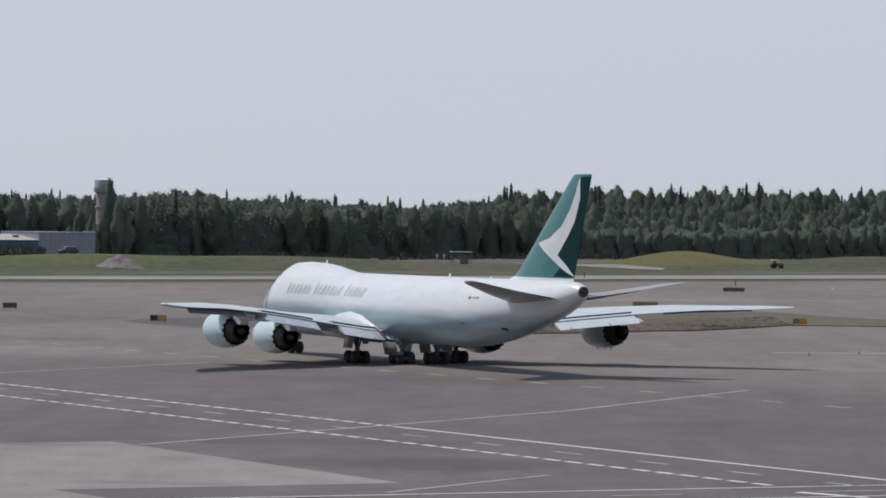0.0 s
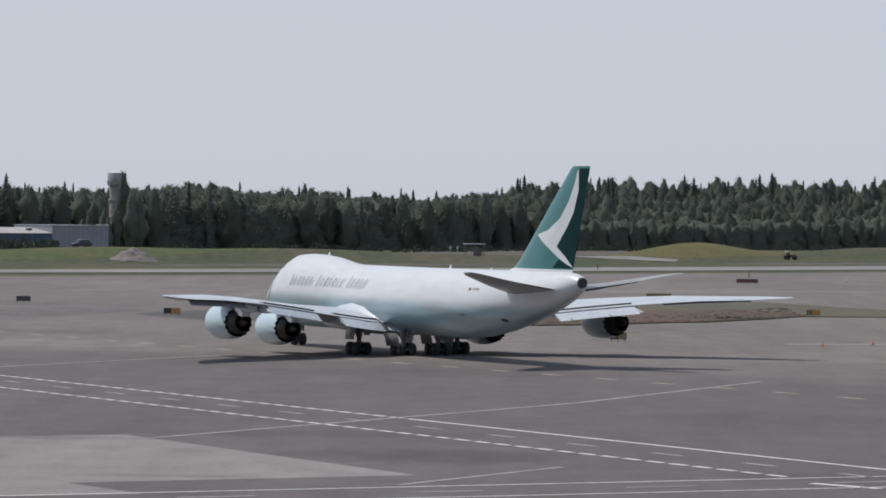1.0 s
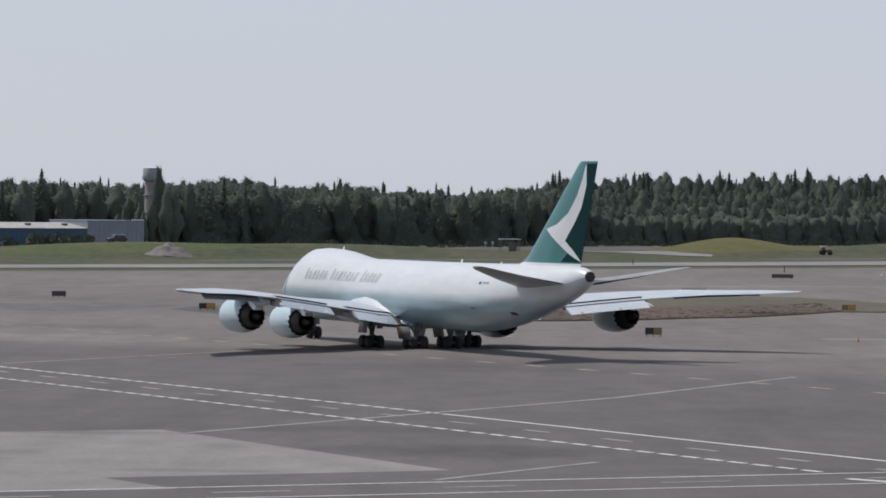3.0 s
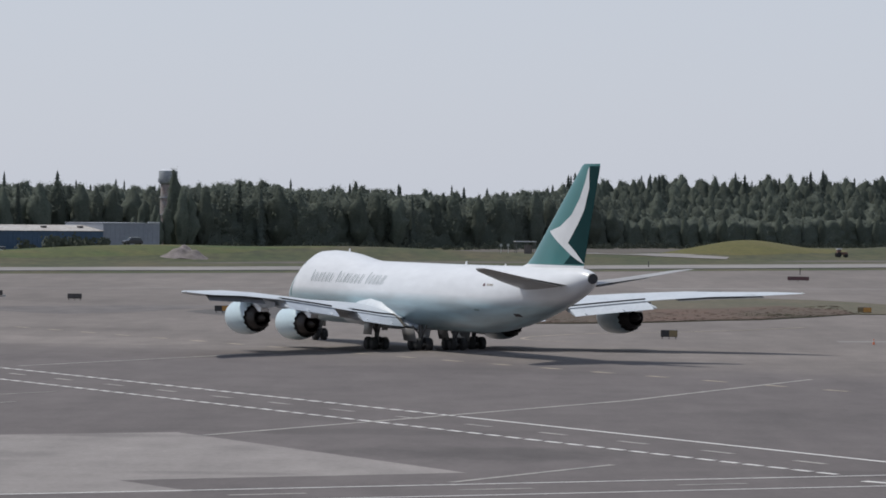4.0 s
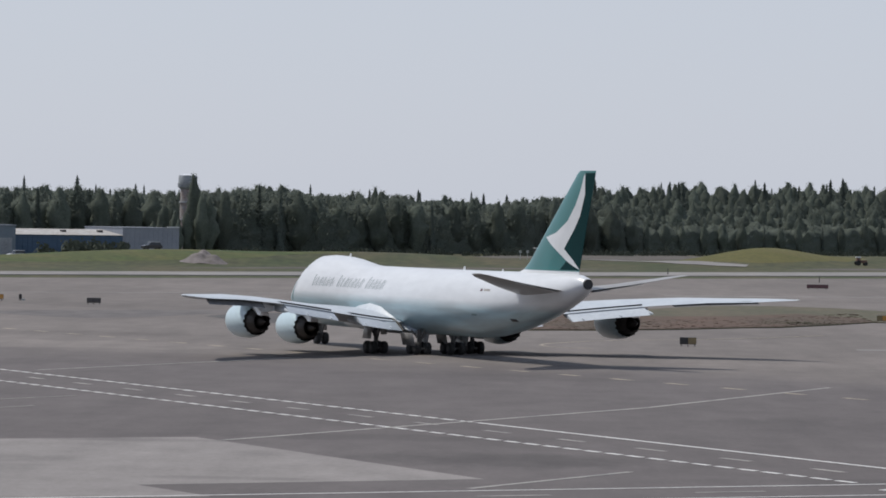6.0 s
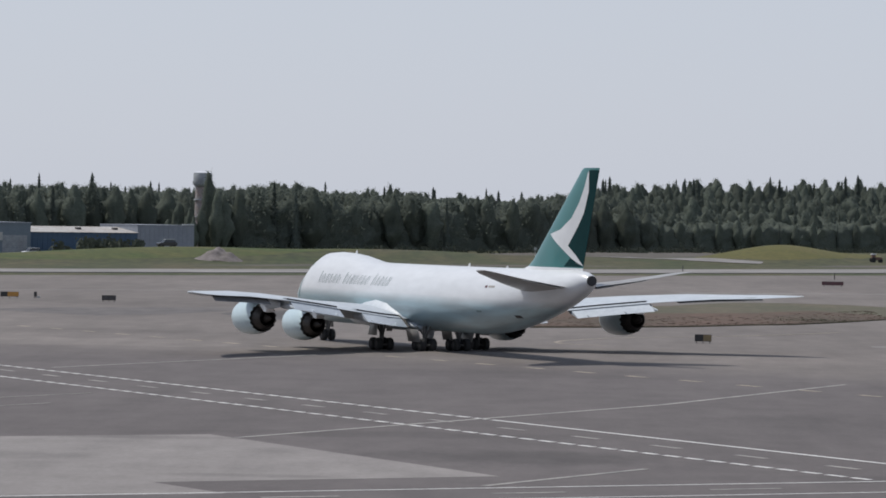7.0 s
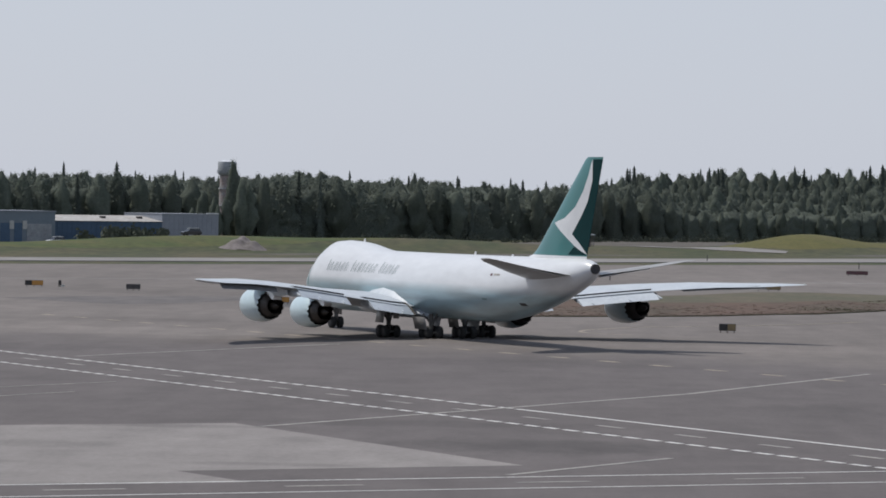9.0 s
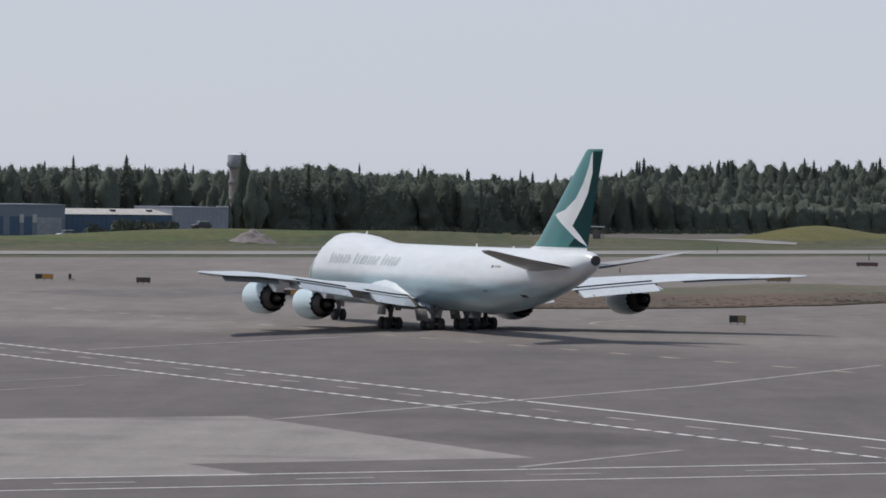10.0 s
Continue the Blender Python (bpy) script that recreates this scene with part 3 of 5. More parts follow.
    me = bpy.data.meshes.new("forest_trees")
    me.from_pydata(verts, [], faces)
    me.materials.append(M_LEAF)
    me.shade_smooth()
    me.set_sharp_from_angle(angle=radians(80))
    tagged(new("forest_trees", me), "dense mixed woods behind the forest edge", "forest", kind="stuff")
    # leafy edge of the woods: sprays that hang between and before the trunks
    bm = bmesh.new()
    for k in range(48000):
        x = rng.uniform(-231, 177)
        right = max(0.0, min(1.0, (x - 5) / 40))
        deep = rng.uniform(-4, 9) + right * 60 * rng.random() ** 2
        dist = (1395 + 0.75 * x if x < 0 else 1395 + 1.5 * x) + deep
        px = x * dist / 1500
        base = ground_z(px, dist)
        top = (crown_top(x, dist) - base) * (0.93 - right * 0.48 * max(0.0, 1 - deep / 80))
        z = top * rng.random() ** 0.8
        if noise.noise((px * 0.22, dist * 0.15, z * 0.2)) < -0.08 or (-118 < px < -88 and dist < 1300):
            continue
        leaf_spray(bm, rng, Vector((px, dist, base + z)), Vector((rng.gauss(0, 0.3), -1.0, rng.gauss(-0.12 + 0.3 * right, 0.2))).normalized(), rng.uniform(0.13, 0.34))
    tagged(part("forest_edge_foliage", bm, M_LEAF, smooth=0), "dull green foliage along the edge of the woods", "foliage", kind="stuff")
    # trees that stand out above the rest: bearing, top (both at 1500 m), kind
    for x, top, k in ((20.9, 24.8, 5), (23.2, 25.8, 6), (48.8, 25.5, 7), (51.8, 25.4, 5), (53.4, 25.1, 6), (77.8, 24.6, 5), (81.1, 25.7, 7), (103.5, 27.1, 6), (107.7, 27.6, 5), (-153.8, 24.3, 6),
                      (-171.2, 21.2, 2), (-139.2, 21.2, 3), (-14.7, 20.3, 7), (-6.8, 20.0, 5), (-51.1, 22.9, 1), (-48.5, 21.8, 3), (-37.0, 21.2, 6), (-59.1, 21.2, 4), (-90.0, 22.4, 0)):
        dist = (1395 + 0.75 * x if x < 0 else 1395 + 1.5 * x) + (75 if x > 5 else 30)
        px = x * dist / 1500
        base = ground_z(px, dist)
        ob = copy_thing(protos[k], pose(px, dist, base, 0, 0, x * 53))
        sc = (EYE + (top - EYE) * dist / 1500 - base) / (heights[k] + (0.0 if k > 4 else 0.6))
        ob.scale = (sc * (1.25 if k > 4 else 0.9), sc * (1.25 if k > 4 else 0.9), sc)
    # trees close about the old tower
    for tx, ty, th, k in ((-96.0, 1262, 24.0, 1), (-93.0, 1256, 19.0, 2), (-104.5, 1263, 15.0, 3), (-100.5, 1253, 13.0, 0), (-91.0, 1258, 17.0, 4), (-106.5, 1255, 10.0, 2), (-97.0, 1254, 13.0, 3), (-99.3, 1251, 10.5, 4)):
        ob = copy_thing(protos[k], pose(tx, ty, ground_z(tx, ty), 0, 0, tx * 37))
        s = th / heights[k]
        ob.scale = (s * 0.9, s * 0.9, s)


build_forest()


# ---- things on the far side ----
def framed(ob, x, y, turn, z=None):
    ob.matrix_basis = pose(x, y, ground_z(x, y) if z is None else z, 0, 0, turn)
    return ob


M_BLUE = mat("blue_metal_siding", (0.05, 0.095, 0.16), (0.06, 0.11, 0.18), 0.55, scale=0.2, fine=6, amp=0.08)
M_SIDING = mat("grey_metal_siding", (0.24, 0.26, 0.30), (0.28, 0.30, 0.34), 0.55, scale=0.2, fine=6, amp=0.06)
M_PALEWALL = mat("pale_blue_wall", (0.15, 0.19, 0.225), (0.18, 0.215, 0.25), 0.6, scale=0.3, fine=5, amp=0.06)
M_ROOF = mat("weathered_pale_roof", (0.42, 0.41, 0.39), (0.36, 0.33, 0.30), 0.7, scale=0.25, fine=5)
M_RUST = mat("red_white_tower_paint", (0.28, 0.2, 0.18), (0.3, 0.29, 0.28), 0.8, scale=0.5, fine=4)
M_TANK = mat("grey_tank_paint", (0.33, 0.35, 0.37), (0.27, 0.28, 0.29), 0.6, scale=0.5, fine=4)
M_GRAVEL = mat("grey_gravel", (0.2, 0.175, 0.17), (0.125, 0.11, 0.1), 0.95, scale=0.5, fine=5)
M_SIGN_BLACK = mat("black_sign_face", (0.02, 0.02, 0.02), (0.03, 0.03, 0.03), 0.5, scale=2)
M_SIGN_BACK = mat("dark_sign_back", (0.055, 0.05, 0.05), (0.075, 0.07, 0.068), 0.6, scale=2)
M_SIGN_YELLOW = mat("yellow_sign_face", (0.5, 0.25, 0.05), (0.42, 0.21, 0.055), 0.5, scale=2)
M_SIGN_OLIVE = mat("weathered_sign_back", (0.24, 0.18, 0.09), (0.19, 0.15, 0.08), 0.6, scale=2)
M_SIGN_RED = mat("dark_red_sign_face", (0.12, 0.05, 0.055), (0.09, 0.045, 0.05), 0.5, scale=2)
M_ORANGE = mat("orange_plastic", (0.65, 0.16, 0.05), (0.55, 0.13, 0.05), 0.5, scale=3)
M_PALE = mat("pale_sign_bar", (0.5, 0.5, 0.48), (0.42, 0.42, 0.4), 0.6, scale=2)
M_CAR = mat("dark_car_paint", (0.02, 0.022, 0.026), (0.03, 0.03, 0.035), 0.3, scale=2, coat=0.5)
M_GLASS = mat("dark_window_glass", (0.03, 0.035, 0.04), (0.04, 0.045, 0.05), 0.08, scale=1)
M_LOADER = mat("faded_orange_machine_paint", (0.17, 0.085, 0.06), (0.12, 0.075, 0.06), 0.6, scale=2)


def build_hangars():
    h = thing("hangar", "long dark blue metal hangar with a pale low-pitched roof", "building")
    bm = bmesh.new()
    box(bm, 16.75, 11, -1.5, 33.5, 22, 7.4)
    part("wall", bm, M_BLUE, h, smooth=0)
    for k in range(22):
        bm = bmesh.new()
        box(bm, 0.8 + 1.52 * k, -0.03, -1.0, 0.12, 0.06, 6.8)
        part("siding_rib", bm, M_BLUE, h, smooth=0)
    bm = loft([[(-0.3, -0.5, 5.9), (-0.3, 22.4, 5.9), (-0.3, 11, 7.4)], [(33.8, -0.5, 5.9), (33.8, 22.4, 5.9), (33.8, 11, 7.4)]])
    roof = part("roof", bm, M_ROOF, h, "pale weathered sheet roof", smooth=0)
    for x in (18.0, 29.5):
        bm = bmesh.new()
        box(bm, x, 5.5, 6.4, 1.3, 1.2, 0.8)
        part("roof_vent", bm, M_SIGN_BACK, roof, smooth=0)
    framed(h, -136.3, 1170, 36.6, 0)
    g = thing("warehouse", "plain grey metal-clad warehouse with a flat roof", "building")
    bm = bmesh.new()
    box(bm, 9, 10, -1.5, 18, 20, 9.5)
    part("wall", bm, M_SIDING, g, smooth=0)
    bm = bmesh.new()
    box(bm, 9, 10, 8.0, 18.3, 20.3, 0.14)
    part("roof", bm, M_SIDING, g, smooth=0)
    for k in range(12):
        bm = bmesh.new()
        box(bm, 0.8 + 1.5 * k, -0.03, -1.0, 0.1, 0.06, 8.8)
        part("siding_rib", bm, M_SIDING, g, smooth=0)
    bm = bmesh.new()
    box(bm, 16, -0.1, 8.14, 3.6, 0.5, 0.3)
    part("roof_edge", bm, M_WHITE, g, smooth=0)
    framed(g, -109.4, 1190, 36.6, 0)
    w = thing("workshop", "pale blue workshop with a grey roller door", "building")
    bm = bmesh.new()
    box(bm, 0, 9, -1.5, 40, 18, 9.7)
    part("wall", bm, M_PALEWALL, w, smooth=0)
    bm = bmesh.new()
    box(bm, 0, 9, 8.2, 40.4, 18.4, 0.3)
    part("roof", bm, M_SIDING, w, smooth=0)
    d = new("roller_door")
    d.parent = w
    tagged(d, "closed pale grey roller door")
    for k in range(11):
        bm = bmesh.new()
        box(bm, 15.1, -0.06, -1.0 + 0.55 * k, 7.6, 0.1, 0.52)
        part("door_panel", bm, M_TANK, d, smooth=0)
    for x, wd in ((8.6, 2.4), (4.6, 3.0), (-1.0, 4.0), (-7.0, 4.0)):
        bm = bmesh.new()
        box(bm, x, -0.05, -1.0, wd, 0.1, 6.2)
        part("bay_door", bm, M_BLUE, w, "dark blue bay door", smooth=0)
    for x in (10.6, 6.6):
        bm = bmesh.new()
        box(bm, x, -0.1, 3.6, 1.3, 0.15, 2.2)
        part("wall_sign", bm, M_PALE, w, "pale wall sign", smooth=0)
    framed(w, -151.2, 1151, 38, 0)


build_hangars()


def build_water_tower():
    t = thing("water_tower", "old red and white tower with a grey tank among trees", "tower")
    bm = bmesh.new()
    rod(bm, (0, 0, -1), (0, 0, 19.5), 2.5, 2.1, 16)
    part("column", bm, M_RUST, t)
    for z in (5.0, 10.0, 15.0):
        part("ring", rod(bmesh.new(), (0, 0, z), (0, 0, z + 0.35), 2.55, 2.5, 16), M_TANK, t)
    tank = part("tank", loft([[(r * math.cos(a), r * math.sin(a), z) for a in [k * math.pi / 12 for k in range(24)]] for z, r in ((18.9, 2.2), (19.4, 2.65), (19.8, 2.75), (22.6, 2.75), (22.9, 2.6), (23.2, 1.4), (23.3, 0.05))]), M_TANK, t)
    bm = bmesh.new()
    for k in range(16):
        a = k * math.pi / 8
        rod(bm, (2.9 * math.cos(a), 2.9 * math.sin(a), 19.5), (2.9 * math.cos(a), 2.9 * math.sin(a), 20.6), 0.05, 0.05, 5)
        b = (k + 1) * math.pi / 8
        rod(bm, (2.9 * math.cos(a), 2.9 * math.sin(a), 20.6), (2.9 * math.cos(b), 2.9 * math.sin(b), 20.6), 0.05, 0.05, 5)
    part("railing", bm, M_TANK, tank)
    part("roof_cap", rod(bmesh.new(), (0, 0, 22.93), (0, 0, 23.38), 2.7, 1.3, 24), M_WHITE, t, "white painted cap")
    framed(t, -98.6, 1276, 0)


build_water_tower()


def build_shelter():
    s = thing("equipment_shelter", "small grey equipment shelter with a flat white roof", "shelter")
    bm = bmesh.new()
    box(bm, 0, 0, 3.3, 5.8, 3.4, 0.2)
    part("roof", bm, M_WHITE, s, smooth=0)
    bm = bmesh.new()
    box(bm, 0.9, 0.3, -0.5, 2.0, 1.8, 3.0)
    part("cabin", bm, M_GRAVEL, s, smooth=0)
    for x in (-2.6, 2.6):
        for y in (-1.4, 1.4):
            part("post", rod(bmesh.new(), (x, y, -0.6), (x, y, 3.32), 0.09, 0.09, 8), M_STRUT, s)
    framed(s, 5.2, 1222, 10)
    for x in (-4.5, -6.5):
        f = thing("marker_post", "pale instrument post beside the shelter", "post")
        part("pole", rod(bmesh.new(), (0, 0, -0.5), (0, 0, 2.6), 0.1, 0.08, 8), M_PALE, f)
        bm = bmesh.new()
        box(bm, 0, 0, 2.0, 0.7, 0.4, 0.7)
        part("box", bm, M_PALE, f, smooth=0)
        framed(f, x + 5, 1222, 0)


build_shelter()


def build_car(x, y, turn, paint, roof, label):
    c = thing("parked_van", label, "car")
    rings = []
    for yy, z0, z1, w in ((-2.6, 0.55, 0.95, 0.8), (-2.4, 0.4, 1.1, 0.95), (-1.3, 0.35, 1.2, 1.0), (0.6, 0.35, 1.25, 1.0), (2.3, 0.4, 1.2, 0.97), (2.6, 0.55, 1.0, 0.85)):
        rings.append([(-w, yy, z0), (w, yy, z0), (w, yy, z1), (-w, yy, z1)])
    part("body", loft(rings), paint, c, smooth=30)
    part("cabin", loft([[(-0.95, -1.4, 1.15), (0.95, -1.4, 1.15), (0.95, 2.2, 1.15), (-0.95, 2.2, 1.15)], [(-0.78, -0.7, 1.95), (0.78, -0.7, 1.95), (0.78, 1.9, 1.95), (-0.78, 1.9, 1.95)]]), M_GLASS, c, smooth=0)
    bm = bmesh.new()
    box(bm, 0, 0.6, 1.95, 1.6, 2.7, 0.08)
    part("roof", bm, roof, c, smooth=0)
    for sx in (-0.92, 0.92):
        for sy in (-1.6, 1.6):
            part("wheel", rod(bmesh.new(), (sx - 0.12, sy, 0.36), (sx + 0.12, sy, 0.36), 0.36, 0.36, 16), M_TYRE, c)
    framed(c, x, y, turn)


build_car(-93.6, 1098, -58, M_CAR, M_WHITE, "dark van with a white roof parked by the warehouse")
build_car(-129.5, 1115, -50, M_WHITE, M_WHITE, "small white car parked at the hangar corner")


def build_pile():
    bm = bmesh.new()
    n = 22
    for j in range(n):
        for i in range(n):
            x, y = (i / (n - 1) - 0.5) * 2, (j / (n - 1) - 0.5) * 2
            r = (x * x + y * y) ** 0.5
            z = max(-0.3, 3.0 * (1 - r) * (0.85 + 0.5 * noise.noise((x * 2.5, y * 2.5, 4))))
            bm.verts.new((x * 6.2, y * 6, z * 1.25 - 0.1))
    bm.verts.ensure_lookup_table()
    for j in range(n - 1):
        for i in range(n - 1):
            bm.faces.new([bm.verts[k] for k in (j * n + i, j * n + i + 1, (j + 1) * n + i + 1, (j + 1) * n + i)])
    ob = tagged(part("spoil_heap", bm, M_GRAVEL), "grey spoil heap on the grass berm", "heap")
    framed(ob, -78.2, 1062, 0)


build_pile()


def build_loader():
    m = thing("mowing_tractor", "small faded orange tractor with a white cab roof on the grass", "tractor")
    bm = bmesh.new()
    box(bm, 0.9, 0, 0.7, 2.0, 1.1, 0.8)
    bmesh.ops.bevel(bm, geom=bm.edges[:], offset=0.12, segments=2, affect='EDGES')
    part("bonnet", bm, M_LOADER, m)
    part("cabin", loft([[(-1.2, -0.7, 0.8), (0, -0.7, 0.8), (0, 0.7, 0.8), (-1.2, 0.7, 0.8)], [(-1.1, -0.62, 2.2), (-0.2, -0.62, 2.2), (-0.2, 0.62, 2.2), (-1.1, 0.62, 2.2)]]), M_LOADER, m, smooth=0)
    bm = bmesh.new()
    box(bm, -0.65, 0, 2.2, 1.25, 1.5, 0.35)
    part("cab_roof", bm, M_WHITE, m, smooth=0)
    for x, r in ((-0.8, 0.75), (1.4, 0.5)):
        for y in (-0.8, 0.8):
            part("wheel", rod(bmesh.new(), (x, y - 0.18, r), (x, y + 0.18, r), r, r, 18), M_TYRE, m)
    framed(m, 94.6, 1243, 10)


build_loader()


def airfield_sign(x, y, w, h, panels, label, legs=True):
    """A box sign on short legs; panels: (share of the width, material)."""
    s = thing("airfield_sign", label, "sign", "taxiway signs")
    foot = 0.22
    bm = bmesh.new()
    box(bm, 0, 0, foot, w, 0.28, h)
    bmesh.ops.bevel(bm, geom=bm.edges[:], offset=0.03, segments=1, affect='EDGES')
    body = part("housing", bm, M_SIGN_BACK, s, smooth=0)
    a = -w / 2
    for share, m in panels:
        bm = bmesh.new()
        box(bm, a + share * w / 2, -0.15, foot + 0.05, share * w - 0.06, 0.03, h - 0.1)
        part("face_panel", bm, m, s, smooth=0)
        a += share * w
    for k in (-0.4, 0, 0.4):
        bm = bmesh.new()
        rod(bm, (k * w, 0, 0), (k * w, 0, foot + 0.02), 0.05, 0.05, 6)
        box(bm, k * w, 0, 0, 0.25, 0.25, 0.03)
        part("leg", bm, M_SIGN_BACK, s)
    s.matrix_basis = pose(x, y, ground_z(x, y) if y > 1100 else 0.0, 0, 0, math.degrees(math.atan2(-x, y)))
    return s


def build_signs():
    Y, K, B, O, R = M_SIGN_YELLOW, M_SIGN_BLACK, M_SIGN_BACK, M_SIGN_OLIVE, M_SIGN_RED
    airfield_sign(-63.8, 649, 2.1, 0.75, [(0.5, B), (0.5, B)], "dark unlit back of a taxiway sign")
    airfield_sign(-37.9, 588, 2.2, 0.75, [(0.45, K), (0.55, Y)], "black and yellow taxiway sign on the apron")
    airfield_sign(58.5, 880, 4.3, 0.75, [(0.2, R), (0.6, R), (0.2, R)], "long dark red runway holding sign")
    airfield_sign(33.6, 724, 4.1, 0.75, [(0.3, O), (0.3, O), (0.4, O)], "long weathered olive back of a sign")
    airfield_sign(50.9, 623.6, 1.95, 0.75, [(0.4, M_SIGN_OLIVE), (0.6, Y)], "orange taxiway sign by the dry grass")
    airfield_sign(18.6, 499, 1.9, 0.8, [(0.5, K), (0.5, O)], "black and yellow taxiway sign on short legs")
    airfield_sign(-80.2, 662.6, 2.75, 0.75, [(0.38, K), (0.62, Y)], "black and yellow taxiway sign on the apron")
    s = airfield_sign(-76.6, 665.4, 0.45, 0.75, [(1, K)], "narrow black distance sign on a pale foot")
    bm = bmesh.new()
    box(bm, 0.45, 0, 0.0, 0.55, 0.4, 0.28)
    part("foot_block", bm, M_PALE, s, smooth=0)


build_signs()


def build_cones_and_lights():
    for x, y, n in ((40.9, 487.9, 0), (47.3, 496.5, 1)):
        c = thing("traffic_cone", "orange traffic cone with a pale band on the apron", "cone", "traffic cones")
        bm = bmesh.new()
        box(bm, 0, 0, 0, 0.42, 0.42, 0.05)
        part("base", bm, M_ORANGE if n == 0 else M_SIGN_BACK, c, smooth=0)
        part("cone", rod(bmesh.new(), (0, 0, 0.05), (0, 0, 0.78), 0.17, 0.04, 14), M_ORANGE, c)
        part("band", rod(bmesh.new(), (0, 0, 0.4), (0, 0, 0.54), 0.115, 0.09, 14), M_PALE, c, "pale reflective band")
        c.matrix_basis = pose(x, y, 0.0)
        c.scale = (0.8, 0.8, 0.8)
    l = thing("taxiway_edge_light", "small white and orange taxiway edge light", "airfield light")
    part("stem", rod(bmesh.new(), (0, 0, 0), (0, 0, 0.35), 0.09, 0.07, 8), M_ORANGE, l)
    part("lens", rod(bmesh.new(), (0, 0, 0.35), (0, 0, 0.75), 0.2, 0.12, 10), M_WHITE, l)
    l.matrix_basis = pose(81.0, 910, 0.0)
    for x, y, h in ((64.6, 966, 1.25), (34.0, 1049, 1.2), (8.2, 790, 0.6)):
        m = thing("marker_stake", "short dark marker stake at the pavement edge", "marker", "marker stakes")
        part("stake", rod(bmesh.new(), (0, 0, -0.1), (0, 0, h), 0.12, 0.09, 8), M_SIGN_BACK, m)
        part("cap", rod(bmesh.new(), (0, 0, h), (0, 0, h + 0.15), 0.16, 0.12, 8), M_SIGN_BACK, m)
        m.matrix_basis = pose(x, y, 0.05 if y > 1000 else 0.0)


build_cones_and_lights()


def build_low_plants():
    rng = random.Random(21)
    bm = bmesh.new()
    for k in range(420):
        x = rng.uniform(-225, 200)
        front = (1395 + 0.75 * x if x < 0 else 1395 + 1.5 * x) * 0.985 - 8
        xx, y = x * front / 1500, front + rng.uniform(-16, 6)
        if -170 < xx < -90 and y < 1225:
            continue
        r = rng.uniform(0.7, 2.0)
        z = ground_z(xx, y)
        for i in range(30):
            d = Vector((rng.gauss(0, 0.6), rng.gauss(0, 0.6), abs(rng.gauss(0, 0.6)))) * r
            leaf_spray(bm, rng, Vector((xx, y, z)) + d, Vector((d.x * 0.4, -1.0, 0.0)).normalized(), rng.uniform(0.14, 0.34))
    for bx, by, n in ((-117, 1166, 26), (-112, 1172, 18), (-124, 1158, 8)):
        for k in range(n):
            c = Vector((bx + rng.uniform(-5, 5), by + rng.uniform(-3, 3), ground_z(bx, by) + rng.uniform(0.3, 2.8)))
            for i in range(40):
                d = Vector((rng.gauss(0, 0.8), rng.gauss(0, 0.8), rng.gauss(0, 0.8)))
                leaf_spray(bm, rng, c + d, Vector((d.x * 0.4, -1.0, 0.1)).normalized(), rng.uniform(0.25, 0.6))
    tagged(part("shrubs", bm, M_SHRUB, smooth=0), "low green shrubs along the forest edge", "shrubs", kind="stuff")
    tufts = []
    for k in range(1200):
        x = rng.uniform(-13, 50)
        y = interp(x, ISLAND) + 1.0 + rng.random() ** 1.6 * 48
        p = Vector((x, y, 0.13))
        h = rng.uniform(0.03, 0.08)
        a = rng.uniform(0, 3.14)
        u = Vector((math.cos(a), math.sin(a), 0)) * rng.uniform(0.15, 0.4)
        tufts.append((p - u, p + u, p + u * 1.4 + Vector((0, 0, h)), p - u * 1.2 + Vector((0, 0, h * rng.uniform(0.6, 1)))))
    tagged(part("dry_grass_tufts", quads_mesh(tufts), M_TUFT, smooth=0), "brown dry grass tufts on the island", "grass", kind="stuff")
    bm = bmesh.new()
    for k in range(34):
        c = Vector((38.2 + rng.gauss(0, 2.6), 601 + rng.gauss(0, 2), 0.14))
        for i in range(16):
            d = Vector((rng.gauss(0, 0.5), rng.gauss(0, 0.5), abs(rng.gauss(0, 0.16))))
            leaf_spray(bm, rng, c + d, Vector((d.x * 0.5, d.y * 0.5, 1.0)).normalized(), rng.uniform(0.06, 0.14))
    tagged(part("island_bush", bm, M_OLIVE, smooth=0), "low olive bush on the dry island", "bush")


build_low_plants()


# ---- the aircraft ----
# local space: x to starboard, y ahead, z up; the origin is on the ground 38 m behind the nose
def at(u, v, z):
    return (-v, 38.0 - u, z)


